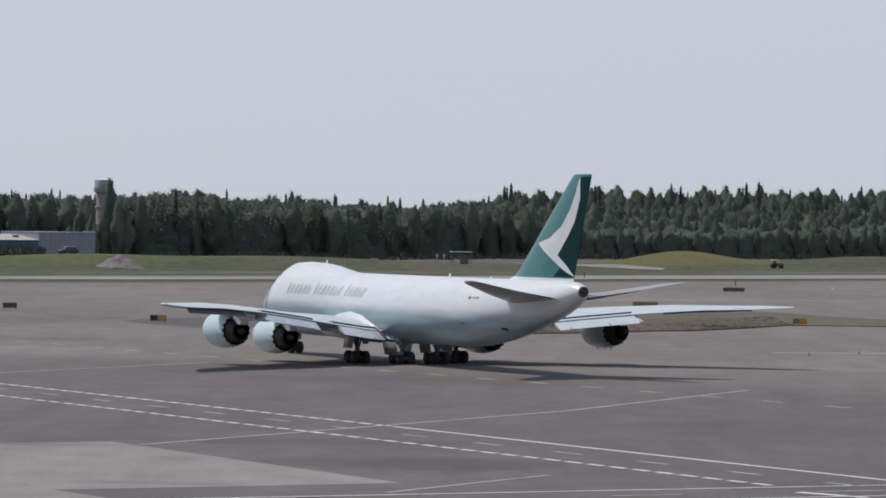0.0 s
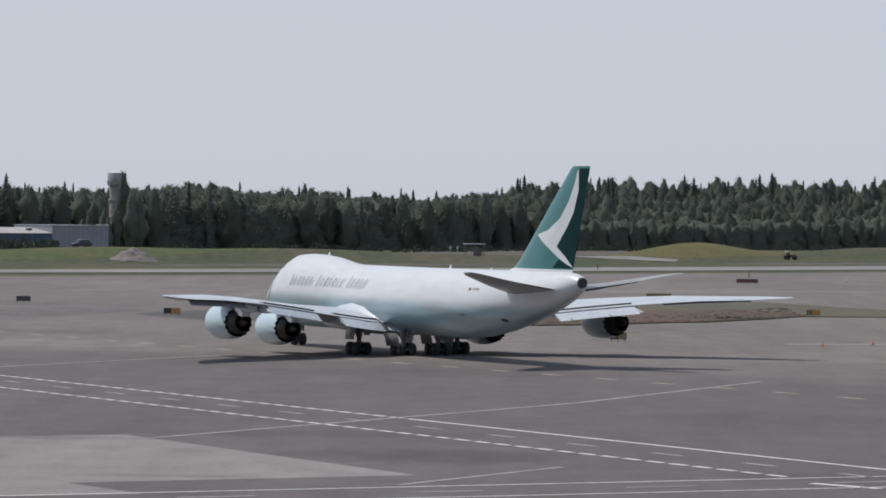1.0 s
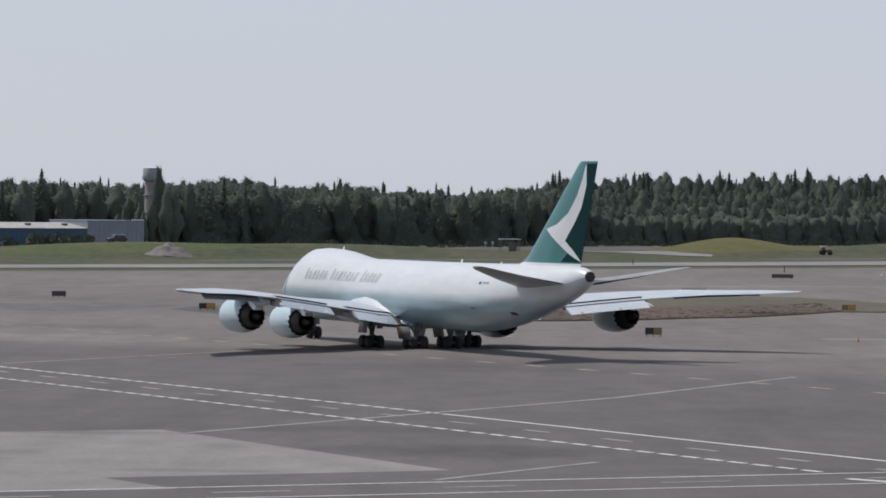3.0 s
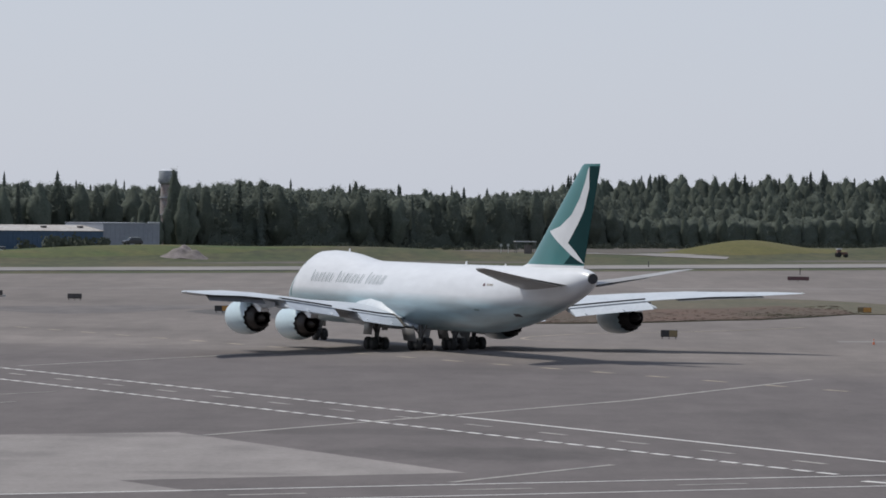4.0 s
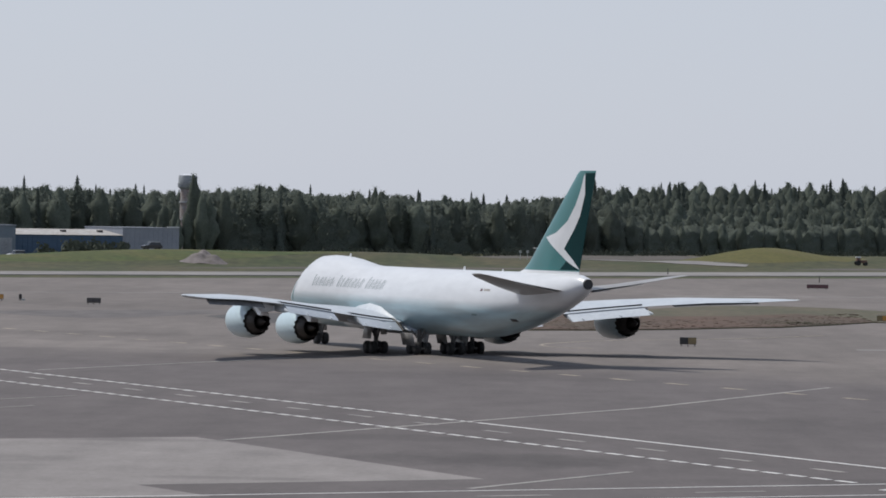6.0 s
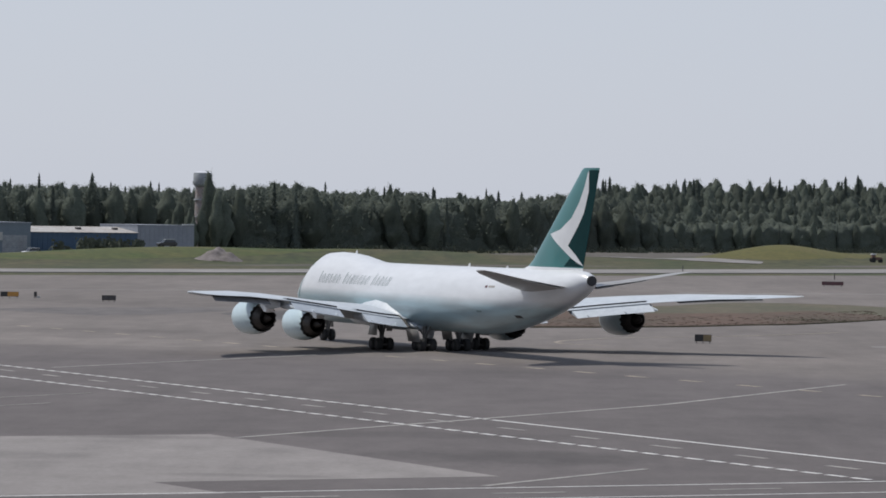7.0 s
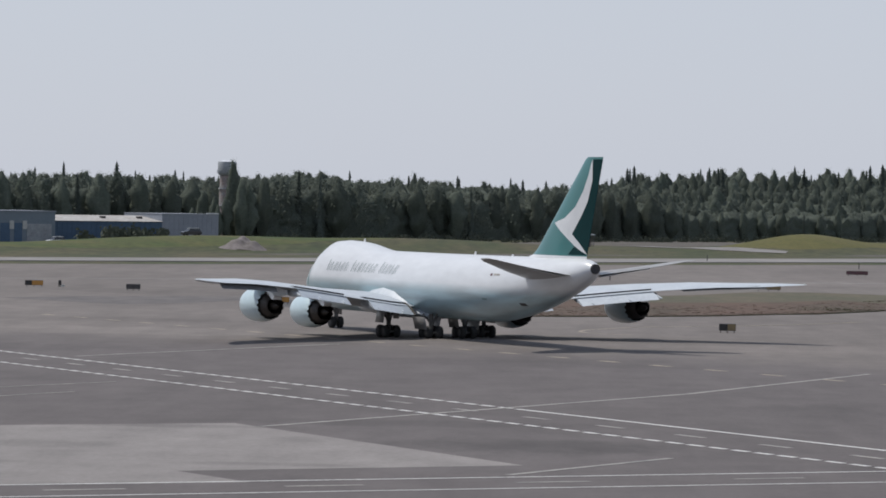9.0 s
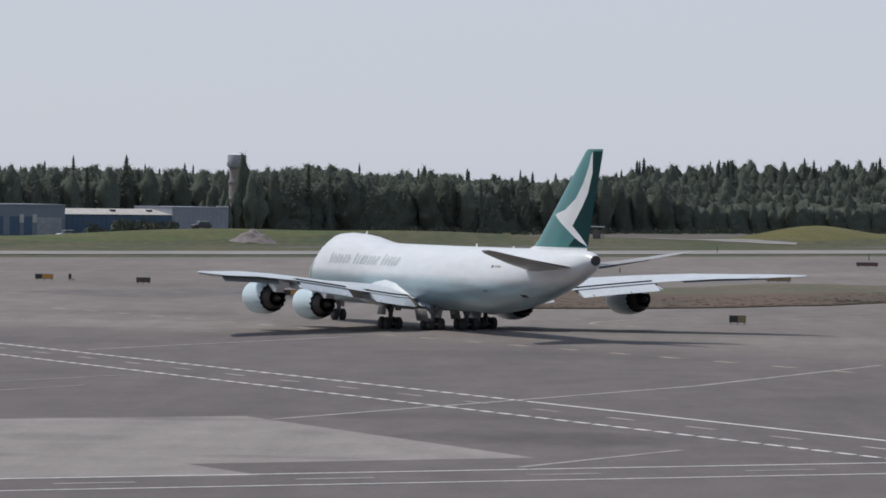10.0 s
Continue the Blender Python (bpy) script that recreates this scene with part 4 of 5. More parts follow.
SHELL = [  # distance behind the nose, half width, top, bottom
    (0.1, 0.06, 5.38, 5.2), (0.3, 0.42, 5.72, 4.75), (0.8, 0.8, 6.02, 4.2), (1.6, 1.15, 6.4, 3.72), (2.6, 1.55, 6.9, 3.3), (3.8, 1.98, 7.5, 2.92),
    (5.2, 2.42, 8.35, 2.62), (7.0, 2.8, 9.3, 2.38), (9.0, 3.05, 9.74, 2.22), (12.0, 3.23, 9.88, 2.1), (15.0, 3.25, 9.82, 2.1), (18.0, 3.25, 9.6, 2.1),
    (20.5, 3.25, 9.28, 2.1), (22.5, 3.25, 9.04, 2.1), (24.0, 3.25, 8.95, 2.1), (26.0, 3.25, 8.93, 2.1), (34.0, 3.25, 8.93, 2.1), (44.0, 3.25, 8.95, 2.1),
    (51.0, 3.25, 8.98, 2.14), (55.0, 3.2, 9.0, 2.42), (59.0, 3.02, 9.04, 3.0), (63.0, 2.66, 9.08, 3.78), (66.5, 2.2, 9.1, 4.62), (69.5, 1.76, 9.1, 5.45),
    (71.8, 1.38, 9.07, 6.18), (73.2, 1.1, 8.98, 6.75), (74.1, 0.82, 8.8, 7.2), (74.6, 0.52, 8.55, 7.62)]


def shell_ring(w, top, bot, u, n=40):
    mid = bot + (top - bot) * (0.475 if top < 9.2 or u < 6 else 0.44)
    ring = []
    for i in range(n):
        a = 2 * math.pi * i / n
        s, c = math.sin(a), math.cos(a)
        if s > 0 and u < 10:
            c *= abs(c) ** (1.4 * (10 - u) / 10)
        ring.append(at(u, -w * c, mid + (top - mid if s > 0 else mid - bot) * s))
    return ring


def wing_section(u0, u1, v, z0, z1, thick, n=9):
    """A closed aerofoil outline from leading edge u0, z0 to trailing edge u1, z1."""
    out = []
    xs = [(1 - math.cos(math.pi * i / n)) / 2 for i in range(n + 1)]
    for f in xs:
        t = thick * 5 * (0.2969 * f ** 0.5 - 0.126 * f - 0.3516 * f * f + 0.2843 * f ** 3 - 0.1015 * f ** 4)
        out.append((f, t * 1.05))
    for f in xs[-2:0:-1]:
        t = thick * 5 * (0.2969 * f ** 0.5 - 0.126 * f - 0.3516 * f * f + 0.2843 * f ** 3 - 0.1015 * f ** 4)
        out.append((f, -t * 0.85))
    c = u1 - u0
    return [at(u0 + c * f, v, z0 + (z1 - z0) * f + c * t) for f, t in out]


WING = [  # v, leading edge u, trailing edge u, leading z, trailing z, thickness
    (2.2, 21.5, 35.5, 3.6, 3.25, 0.125), (3.4, 22.6, 37.2, 3.66, 3.3, 0.125), (7.0, 25.7, 40.9, 3.95, 3.6, 0.115), (11.7, 29.8, 42.0, 4.48, 4.23, 0.10),
    (16.0, 33.5, 44.4, 4.98, 4.8, 0.095), (21.0, 37.9, 47.3, 5.53, 5.4, 0.09), (26.0, 42.2, 50.1, 5.92, 5.82, 0.085), (30.0, 45.7, 52.2, 6.02, 5.96, 0.08),
    (32.2, 49.2, 53.8, 6.18, 6.14, 0.075), (33.4, 52.3, 54.9, 6.27, 6.25, 0.07), (34.0, 54.5, 55.3, 6.32, 6.31, 0.07)]


def wing_at(v):
    return [interp(v, [(r[0], r[k]) for r in WING]) for k in range(1, 6)]


def wing_top(v, u):
    lo, tr, a, b, th = wing_at(v)
    f = (u - lo) / (tr - lo)
    t = th * 5 * (0.2969 * f ** 0.5 - 0.126 * f - 0.3516 * f * f + 0.2843 * f ** 3 - 0.1015 * f ** 4)
    return a + (b - a) * f + (tr - lo) * t * 1.05


def build_wing(jet, side):
    wing = part("wing", loft([wing_section(lo, tr, v * side, a, b, th) for v, lo, tr, a, b, th in WING]), M_WING, jet, "pale grey wing with a raked tip")
    # lowered flaps; a near-black strip ahead of them paints the slot's shade
    for v0, v1, drop, chord in ((4.2, 10.2, 0.9, 3.2), (13.2, 20.2, 0.82, 2.6)):
        rings = []
        for k in range(5):
            v = v0 + (v1 - v0) * k / 4
            lo, tr, a, b, th = wing_at(v)
            us = tr - chord * 0.33
            rings.append(wing_section(us + 0.15, tr + chord * 0.55, v * side, wing_top(v, us) - 0.12, b - drop, 0.15))
        flap = part("flap", loft(rings), M_WING, wing, "lowered trailing edge flap")
        if v0 < 5:
            lo, tr, a, b, th = wing_at(v0)
            ends = [[at(u, (v0 - 0.12 + dv) * side, z) for u, z in ((tr - 1.2, b + 0.35), (tr + 0.6, b - 0.15), (tr + 1.75, b - 0.85), (tr + 1.3, b - 1.0), (tr - 1.2, b - 0.3))] for dv in (-0.1, 0.1)]
            part("end_plate", loft(ends), M_SCRUB, flap, "soiled brown plate at the flap's inner end", smooth=0)
        bm, lip = bmesh.new(), bmesh.new()
        prev = None
        for k in range(13):
            v = v0 - 0.1 + (v1 - v0 + 0.2) * k / 12
            lo, tr, a, b, th = wing_at(v)
            us = tr - chord * 0.33
            top = wing_top(v, us)
            pair = [bm.verts.new(at(us + 0.02, v * side, top + h)) for h in (0.15, -0.03)]
            edge = [lip.verts.new(at(u, v * side, z)) for u, z in ((us - 1.3, wing_top(v, us - 1.3) + 0.005), (us, top + 0.155))]
            if prev:
                bm.faces.new((prev[0][0], prev[0][1], pair[1], pair[0]))
                lip.faces.new((prev[1][0], prev[1][1], edge[1], edge[0]))
            prev = pair, edge
        part("spoiler", lip, M_WING, wing)
        part("flap_slot", bm, M_GAP, wing, "near-black strip for the shade in the slot ahead of the flap")
    # drooped outboard aileron with a dark lower face
    rings = []
    for k in range(4):
        v = 23.0 + 7.6 * k / 3
        lo, tr, a, b, th = wing_at(v)
        rings.append(wing_section(tr - 1.1, tr + 0.2, v * side, b + 0.06, b - (0.6 if side > 0 else 0.25), 0.12))
    part("aileron", loft(rings), M_STRUT, wing, "dark grey drooped outboard aileron")
    for v in (6.2, 9.6, 14.2, 17.6, 20.4):
        lo, tr, a, b, th = wing_at(v)
        rings = []
        for f, r in ((0, 0.03), (0.15, 0.22), (0.4, 0.34), (0.7, 0.28), (0.92, 0.12), (1, 0.02)):
            rings.append([at(tr - 3.6 + 5.2 * f, v * side + 0.55 * r * math.cos(t), b - 0.35 - 0.35 * f + r * math.sin(t)) for t in [k * math.pi / 5 for k in range(10)]])
        part("flap_track_fairing", loft(rings), M_WING, wing)
    bm = bmesh.new()
    box(bm, -33.9 * side, 38 - 54.9, 6.29, 0.12, 0.3, 0.1)
    part("tip_light", bm, M_METAL, wing)
    return wing


def build_engine(jet, u_exit, v, zc):
    """Fan cowl with a saw-toothed rear edge, core cowl, plug and pylon."""
    c = at(u_exit, v, zc)
    eng = tagged(new("engine"), "pale blue turbofan nacelle with a dark chevron nozzle")
    eng.parent = jet
    eng.location = c
    n = 64
    prof = [(4.55, 1.32), (4.75, 1.40), (4.82, 1.5), (4.7, 1.6), (4.2, 1.72), (3.2, 1.79), (2.0, 1.77), (1.0, 1.66), (0.35, 1.53), (0.0, 1.46)]
    rings = spin(prof, n)
    tooth = [0.22 * abs((i % 4) / 2 - 1) for i in range(n)]
    rings[-1] = [(x * 0.985, y - 0.24 + 2 * tooth[i] , z * 0.985) for i, (x, y, z) in enumerate(rings[-1])]
    inner = [(x * 0.965, y + 0.05, z * 0.965) for x, y, z in rings[-1]]
    part("fan_cowl", loft(rings, caps=False), M_NAC, eng, smooth=40)
    deep = spin([(0.9, 1.5), (2.5, 1.5), (2.6, 0.2)], n)
    part("fan_duct", loft([rings[-1], inner] + deep, caps=False), M_DUCT, eng, "dark fan duct lining")
    part("inlet", loft(spin([(4.55, 1.32), (3.7, 1.34), (3.65, 0.3), (4.1, 0.02)], 40), caps=False), M_GAP, eng, "dark fan inlet")
    part("core_cowl", loft(spin([(2.2, 1.28), (0.6, 1.3), (-0.3, 1.2), (-1.25, 0.9), (-1.3, 0.84), (-0.9, 0.72)], 40), caps=False), M_HOT, eng, "heat-stained core cowl")
    part("exhaust_plug", loft(spin([(-0.8, 0.5), (-1.4, 0.42), (-2.1, 0.16), (-2.3, 0.02)], 24)), M_HOT, eng)
    # shield over the core, its glint painted as pale metal
    shield = [[(-0.48, y, z0), (0.48, y, z0), (0.34, y, z1), (-0.34, y, z1)] for y, z0, z1 in ((0.35, 1.05, 1.52), (-0.35, 0.95, 1.46), (-1.2, 0.72, 1.3), (-2.0, 0.62, 1.0))]
    part("heat_shield", loft(shield), M_METAL, eng, "bare metal heat shield with a sun glint put into its colour", smooth=30)
    lo, tr, a, b, th = wing_at(abs(v))
    top = a - zc
    bm = bmesh.new()
    dy = min(u_exit - lo, 2.1)   # the wing's leading edge lies this far ahead of the nozzle
    rings = []
    for y, z0, z1, w in ((3.6, 1.6, 1.85, 0.12), (2.2, 1.5, top + 0.15, 0.24), (dy, 1.2, top + 0.12, 0.27), (-0.5, 1.2, top - 0.1, 0.3), (-2.4, 1.0, top - 0.25, 0.26), (-4.6, top - 0.9, top - 0.4, 0.07)):
        rings.append([(-w, y, z0), (w, y, z0), (w, y, z1), (-w, y, z1)])
    part("pylon", loft(rings), M_WING, eng, smooth=30)
    return eng


def wheel(parent, x, y, z, r=0.66, w=0.56):
    wh = new("wheel")
    wh.parent = parent
    wh.location = (x, y, z)
    prof = [(-w / 2, r * 0.5), (-w / 2, r * 0.86), (-w * 0.36, r * 0.97), (0, r), (w * 0.36, r * 0.97), (w / 2, r * 0.86), (w / 2, r * 0.5)]
    n = 24
    rings = [[(a, q * math.cos(2 * math.pi * i / n), q * math.sin(2 * math.pi * i / n)) for i in range(n)] for a, q in prof]
    part("tyre", loft(rings), M_TYRE, wh)
    bm = loft([[(a, q * math.cos(2 * math.pi * i / n), q * math.sin(2 * math.pi * i / n)) for i in range(n)] for a, q in
               ((-w * 0.52, 0.1), (-w * 0.53, r * 0.36), (-w * 0.5, r * 0.49), (w * 0.5, r * 0.49), (w * 0.53, r * 0.36), (w * 0.52, 0.1))])
    for k in range(6):
        t = k * math.pi / 3
        for s in (-1, 1):
            box(bm, s * w * 0.53, 0.34 * r * math.cos(t), 0.34 * r * math.sin(t) - 0.03, 0.03, 0.06, 0.06)
    part("rim", bm, M_RIM, wh)
    return wh


def build_gear(jet, name, u, v, wheels, z_top, door):
    g = new(name)
    g.parent = jet
    g.location = at(u, v, 0)
    bm = bmesh.new()
    rod(bm, (0, 0, 0.62), (0, 0, z_top), 0.17, 0.22, 12)
    rod(bm, (0, 0, 1.3), (0.0, 1.6, z_top), 0.08, 0.08)
    rod(bm, (0.12, -0.25, 0.8), (0.12, -0.3, 1.6), 0.05, 0.05)
    rod(bm, (0, -0.2, 1.2), (0, -1.5, z_top), 0.09, 0.09)
    rod(bm, (0, 0, 1.5), (0.9 if v < 0 else -0.9, 0.1, z_top), 0.08, 0.08)
    rod(bm, (-0.25, -0.15, 0.9), (-0.25, -0.15, z_top), 0.05, 0.05)
    rod(bm, (0.25, 0.15, 0.9), (0.25, 0.15, z_top), 0.05, 0.05)
    part("strut", bm, M_STRUT, g)
    bm = bmesh.new()
    ys = sorted({w[1] for w in wheels})
    if len(ys) > 1:
        rod(bm, (0, ys[0], 0.62), (0, ys[-1], 0.62), 0.14)
    for y in ys:
        rod(bm, (-0.62, y, 0.62), (0.62, y, 0.62), 0.09)
    part("bogie", bm, M_STRUT, g)
    for x, y in wheels:
        WHEELS.append((wheel(g, x, y, 0.66), x, y))
    for dx, dy, sx, sy, z, sz, tilt in door:
        bm = bmesh.new()
        box(bm, 0, 0, 0, sx, sy, sz, pose(dx, dy, z, 0, tilt, 0))
        bmesh.ops.bevel(bm, geom=bm.edges[:], offset=0.03, segments=1, affect='EDGES')
        part("gear_door", bm, M_GREY, g)
    return g


WHEELS = []


def build_aircraft():
    jet = thing("cargo_aircraft", "white four-engined cargo jet with a green tail, taxiing on the apron", "aircraft")
    part("fuselage", loft([shell_ring(w, top, bot, u) for u, w, top, bot in SHELL]), M_BODY, jet, "white upper hull over a pale blue-green belly", smooth=35)
    # wing root fairing
    rings = []
    for u, w, top, bot in ((20.5, 2.6, 3.5, 2.12), (23, 3.5, 4.9, 1.98), (26, 3.95, 5.5, 1.9), (29, 4.15, 5.8, 1.88), (31.8, 4.0, 5.5, 1.88), (34.2, 3.4, 4.5, 1.9), (36.2, 2.7, 3.3, 1.96), (38, 2.1, 2.6, 2.04)):
        mid = (top + bot) / 2
        rings.append([at(u, w * math.cos(t), mid + (top - mid) * math.sin(t)) for t in [k * math.pi / 14 for k in range(28)]])
    part("wing_root_fairing", loft(rings), M_WING, jet)
    for side in (1, -1):
        build_wing(jet, side)
        build_engine(jet, 31.9, 11.65 * side, 2.55)
        build_engine(jet, 41.3, 21.0 * side, 3.45)
        stab = [(0.6, 62.0, 71.6, 6.75, 7.35, 0.08), (1.6, 62.8, 71.9, 6.88, 7.46, 0.08), (6.0, 66.8, 72.9, 7.72, 8.12, 0.075), (10.3, 70.7, 73.9, 8.74, 8.93, 0.07), (11.2, 72.2, 74.15, 8.96, 9.06, 0.06)]
        part("tailplane", loft([wing_section(a, b, v * side, c, d, th) for v, a, b, c, d, th in stab]), M_GREY, jet, "grey tailplane with a dark underside")
        tail = []
        for v in (1.9, 3.6, 5.2, 6.8):
            a, b, c, d = [interp(v, [(r[0], r[k]) for r in stab]) for k in (1, 2, 3, 4)]
            tail.append(wing_section(b - (b - a) * 0.26, b + 0.18, v * side, d + 0.05, d - 0.26 + 0.02 * v, 0.1))
        part("elevator", loft(tail), M_GREY, jet, "slightly drooped grey elevator")
    build_fin(jet)
    build_markings(jet)
    main = [(-0.6, 0.74), (0.6, 0.74), (-0.6, -0.74), (0.6, -0.74)]
    for side in (1, -1):
        build_gear(jet, "wing_gear", 35.9, 5.5 * side, main, 3.4, [(-0.95 * side, 0.2, 0.06, 2.2, 1.55, 1.7, 8 * side), (0.5 * side, -0.9, 0.7, 0.06, 2.0, 1.1, 0)])
        build_gear(jet, "body_gear", 38.95, 1.92 * side, main, 2.6, [(-1.0 * side, 0.3, 0.06, 3.2, 0.95, 1.35, -14 * side), (0.75 * side, 0.9, 0.06, 2.6, 1.1, 1.2, 12 * side)])
    build_gear(jet, "nose_gear", 7.8, 0, [(-0.46, 0), (0.46, 0)], 2.9, [(-0.75, 0.9, 0.05, 1.5, 1.5, 1.1, 0), (0.75, 0.9, 0.05, 1.5, 1.5, 1.1, 0)])
    # exhaust of the auxiliary unit
    c = at(74.62, 0, 8.12)
    part("auxiliary_exhaust", loft(spin([(0.35, 0.5), (-0.14, 0.5), (-0.18, 0.46), (-0.12, 0.42)], 20, centre=c)), M_GAP, jet, "dark tail exhaust pipe")
    for u, z, h in ((15.5, 9.8, 0.32), (45.5, 8.94, 0.36), (54.8, 8.98, 0.2)):
        part("blade_antenna", loft([[at(u, -0.04, z - 0.1), at(u, 0.04, z - 0.1), at(u + 0.5, 0.04, z - 0.1), at(u + 0.5, -0.04, z - 0.1)],
                                    [at(u + 0.25, -0.02, z + h), at(u + 0.25, 0.02, z + h), at(u + 0.5, 0.02, z + h), at(u + 0.5, -0.02, z + h)]]), M_WHITE, jet, smooth=0)
    return jet


def hull_v(u, z):
    """Half width of the hull at u, z."""
    w, top, bot = [interp(u, [(r[0], r[k]) for r in SHELL]) for k in (1, 2, 3)]
    mid = bot + (top - bot) * (0.475 if top < 9.2 or u < 6 else 0.44)
    h = (z - mid) / (top - mid if z > mid else mid - bot)
    c = max(0.0, 1 - h * h) ** 0.5
    if z > mid and u < 10:
        c *= c ** (1.4 * (10 - u) / 10)
    return w * c


def hull_mark(name, u0, u1, z0, z1, slant, material, parent, side=1, label=""):
    """A painted mark that lies 1.5 cm proud of the hull."""
    bm = bmesh.new()
    rows = []
    nz = max(1, int((z1 - z0) / 0.3))
    nu = max(1, int((u1 - u0) / 0.8))
    for i in range(nz + 1):
        z = z0 + (z1 - z0) * i / nz
        rows.append([bm.verts.new(at(u, side * (hull_v(u, z) + 0.015), z)) for u in [u0 + (u1 - u0) * k / nu + slant * (i / nz) for k in range(nu + 1)]])
    for a, b in zip(rows, rows[1:]):
        for k in range(nu):
            bm.faces.new((a[k], a[k + 1], b[k + 1], b[k]))
    return part(name, bm, material, parent, label)


def build_markings(jet):
    hull = [o for o in jet.children if o.name.startswith("fuselage")][0]
    for side in (1, -1):
        u = 12.6
        for word in (6, 7, 5):
            for k in range(word):
                # each letter as a slanted bar and a shorter hair stroke, the first of a word taller
                hull_mark("lettering_bar", u, u + 0.13, 6.55, 7.8 if k == 0 else 7.55, 0.4 * side, M_TEXT, hull, side)
                hull_mark("lettering_bar", u + 0.5, u + 0.57, 6.6, (7.5, 7.25)[k % 2], 0.34 * side, M_TEXT, hull, side)
                u += 0.98
            u += 0.85
        hull_mark("flag_mark", 56.0, 56.5, 7.0, 7.25, 0, M_SIGN_RED, hull, side)
        hull_mark("registration_bar", 56.8, 58.2, 7.05, 7.25, 0, M_FADED_LINE, hull, side)
        hull_mark("vent", 54.5, 55.6, 4.5, 4.7, 0, M_TEXT, hull, side)
        hull_mark("outflow_valve", 61.5, 62.5, 4.1, 4.4, 0, M_GAP, hull, side)
        hull_mark("cabin_window", 7.2, 8.2, 8.3, 8.55, 0, M_TEXT, hull, side)
        hull_mark("nose_mark", 5.0, 5.5, 4.8, 6.9, 1.0, M_TEAL, hull, side)


FIN = [(8.7, 58.0, 72.6, 0.10), (9.3, 60.4, 72.75, 0.10), (10.0, 61.6, 72.95, 0.10), (18.88, 72.15, 76.0, 0.09), (19.1, 72.65, 76.08, 0.08)]


def fin_half(u, z):
    """Half thickness of the fin at u, z."""
    u0 = interp(z, [(r[0], r[1]) for r in FIN])
    u1 = interp(z, [(r[0], r[2]) for r in FIN])
    th = interp(z, [(r[0], r[3]) for r in FIN])
    f = max(0.0, min(1.0, (u - u0) / (u1 - u0)))
    return (u1 - u0) * th * 5 * (0.2969 * f ** 0.5 - 0.126 * f - 0.3516 * f * f + 0.2843 * f ** 3 - 0.1015 * f ** 4)


def fin_ring(u0, u1, z, th, n=14):
    xs = [(1 - math.cos(math.pi * i / n)) / 2 for i in range(n + 1)]
    out = []
    for f in xs:
        out.append((f, 1))
    for f in xs[-2:0:-1]:
        out.append((f, -1))
    res = []
    for f, s in out:
        t = (u1 - u0) * th * 5 * (0.2969 * f ** 0.5 - 0.126 * f - 0.3516 * f * f + 0.2843 * f ** 3 - 0.1015 * f ** 4)
        res.append(at(u0 + (u1 - u0) * f, s * max(t, 0.012), z))
    return res


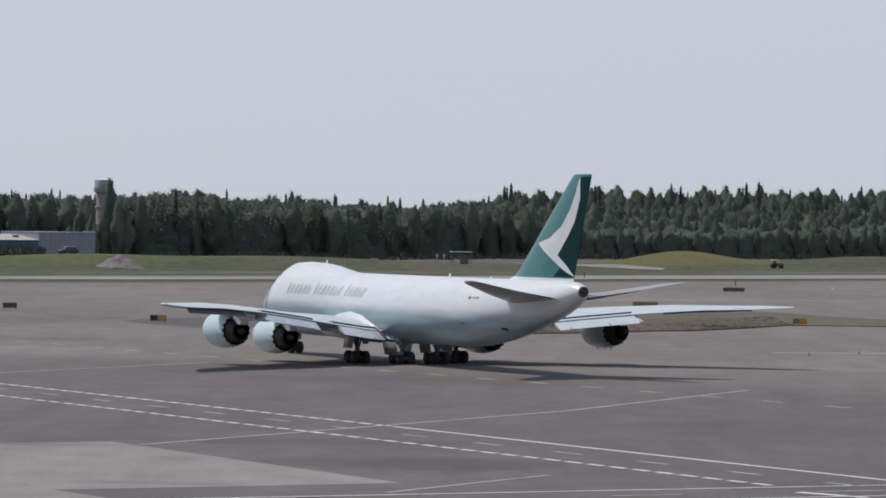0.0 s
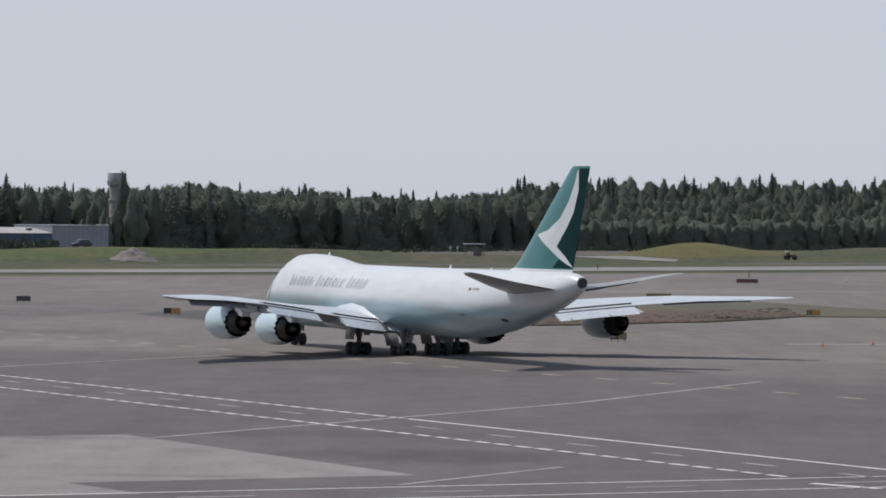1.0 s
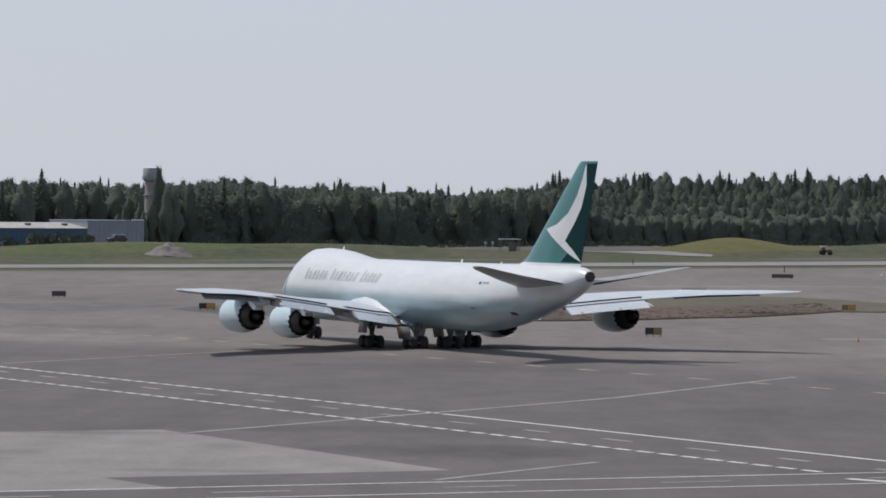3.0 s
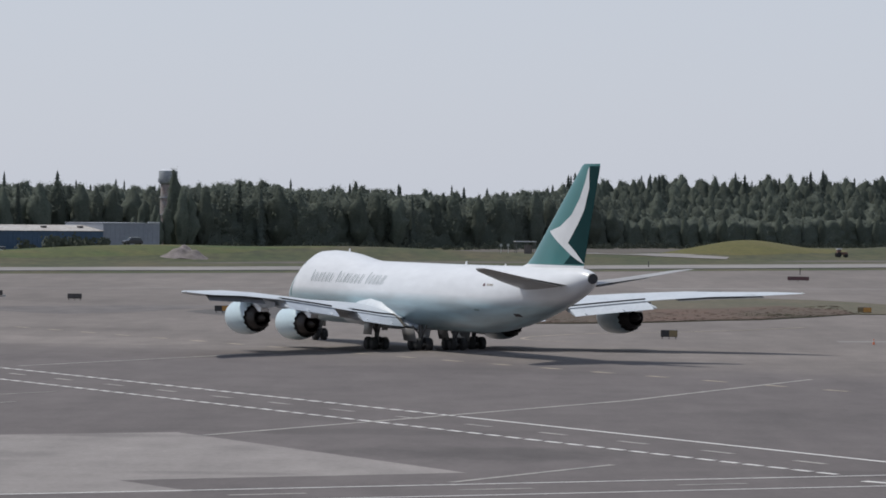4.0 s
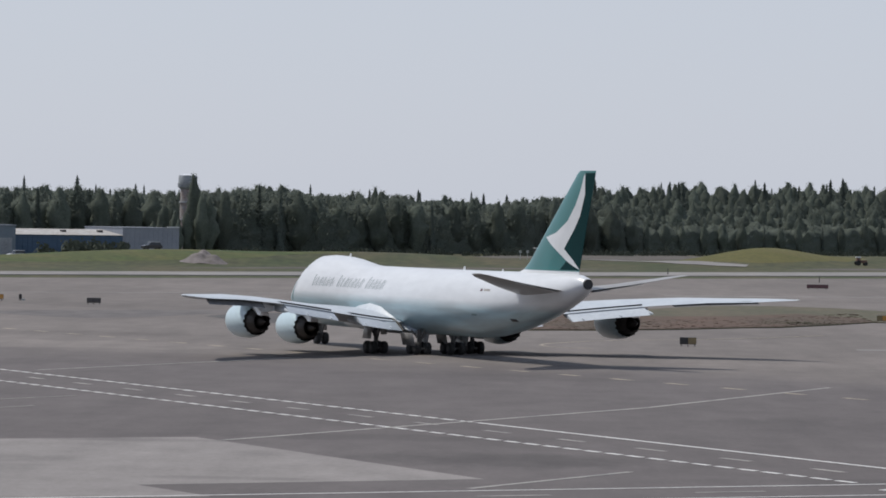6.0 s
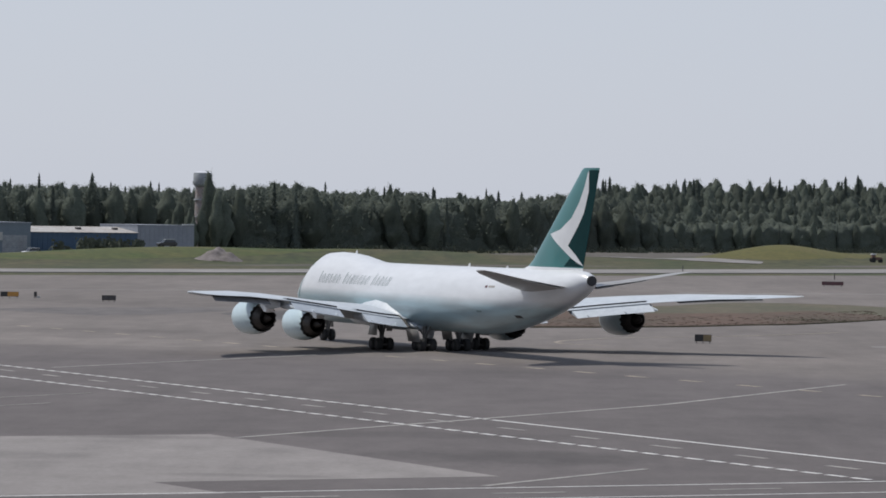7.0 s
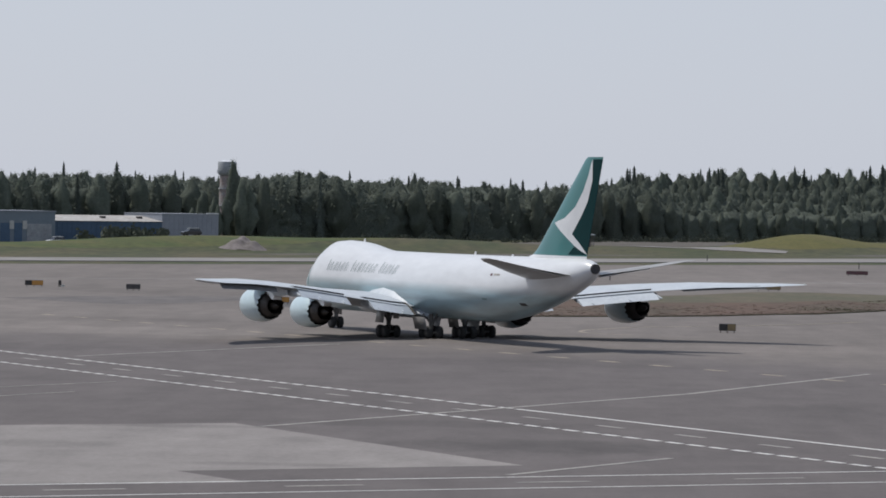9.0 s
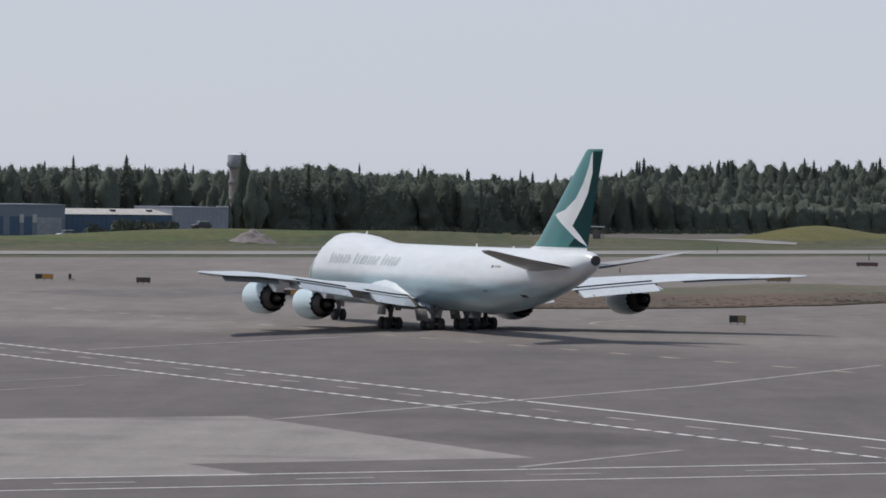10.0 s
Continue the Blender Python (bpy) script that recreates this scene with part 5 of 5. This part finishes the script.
def fin_decal(name, outline, material, parent, lift):
    """A painted shape laid on both faces of the fin, cut into level bands."""
    outline = [(u, 9.5 + (z - 9.5) * 0.987) for u, z in outline]
    outline = [(min(u + 2.1 * fin_half(u, z) + 0.22, interp(z, [(r[0], r[2]) for r in FIN]) - 0.02), z) for u, z in outline]
    zs = sorted({z for u, z in outline})
    bands = []
    for a, b in zip(zs, zs[1:]):
        k = max(1, int((b - a) / 0.15))
        bands += [a + (b - a) * i / k for i in range(k)]
    bands.append(zs[-1])

    def cuts(z):
        hit = []
        for (u0, z0), (u1, z1) in zip(outline, outline[1:] + outline[:1]):
            if (z0 <= z < z1) or (z1 <= z < z0):
                hit.append(u0 + (u1 - u0) * (z - z0) / (z1 - z0))
        return sorted(hit)
    bm = bmesh.new()
    for side in (1, -1):
        for z0, z1 in zip(bands, bands[1:]):
            lo, hi = cuts(z0 + 1e-4), cuts(z1 - 1e-4)
            for i in range(0, min(len(lo), len(hi)) - 1, 2):
                for k in range(6):
                    q = []
                    for row, z, s in ((lo, z0, k), (lo, z0, k + 1), (hi, z1, k + 1), (hi, z1, k)):
                        u = row[i] + (row[i + 1] - row[i]) * s / 6
                        q.append(bm.verts.new(at(u, side * (fin_half(u, z) + lift), z)))
                    bm.faces.new(q)
    bmesh.ops.remove_doubles(bm, verts=bm.verts[:], dist=0.002)
    return part(name, bm, material, parent, smooth=50)


def build_fin(jet):
    fin = part("tail_fin", loft([fin_ring(a, b, z, th) for z, a, b, th in FIN[1:]]), M_TEAL, jet, "teal green tail fin with a white brushstroke")
    part("fin_root", loft([fin_ring(a, b, z, th * 1.03) for z, a, b, th in FIN[:2]]), M_WHITE, jet)
    stroke = [(73.45, 18.95), (73.4, 16.9), (72.35, 14.75), (71.0, 13.35), (68.85, 11.5), (70.7, 10.55), (72.6, 9.5), (70.9, 9.85), (69.6, 10.27), (67.3, 11.27), (65.9, 12.0), (65.2, 12.62), (67.2, 13.08), (69.6, 14.24), (71.35, 15.85), (72.5, 17.44), (73.1, 18.6)]
    dark = [(73.45, 18.95), (73.4, 16.9), (72.35, 14.75), (71.0, 13.35), (68.85, 11.5), (70.7, 10.55), (72.6, 9.5), (72.77, 9.5), (76.0, 19.0), (73.7, 19.0)]
    fin_decal("dark_panel", dark, M_DEEP, fin, 0.010)
    fin_decal("brushstroke", stroke, M_WHITE, fin, 0.016)
    low = [(72.6, 9.42), (69.4, 10.3), (67.9, 9.42)]
    fin_decal("dark_panel", low, M_DEEP, fin, 0.010)


jet = build_aircraft()


# ---- what moves ----
def rolled(t):
    """Metres that the aircraft has rolled."""
    return 3.0 * t - 0.041 * t * t


def motions():
    ticks = [k * 0.25 for k in range(41)]
    rows = []
    for t in ticks:
        s = rolled(t)
        rows.append((t, pose(-2.58 - 0.423 * s, 442.6 + 0.87 * s, 0.006, 0, 0, 25.5 - 0.075 * t + 0.0045 * t * t)))
    walk(jet, rows)
    for ob, x, y in WHEELS:
        walk(ob, [(t, pose(x, y, 0.66, -math.degrees(rolled(t) / 0.66), 0, 0)) for t in ticks])


motions()
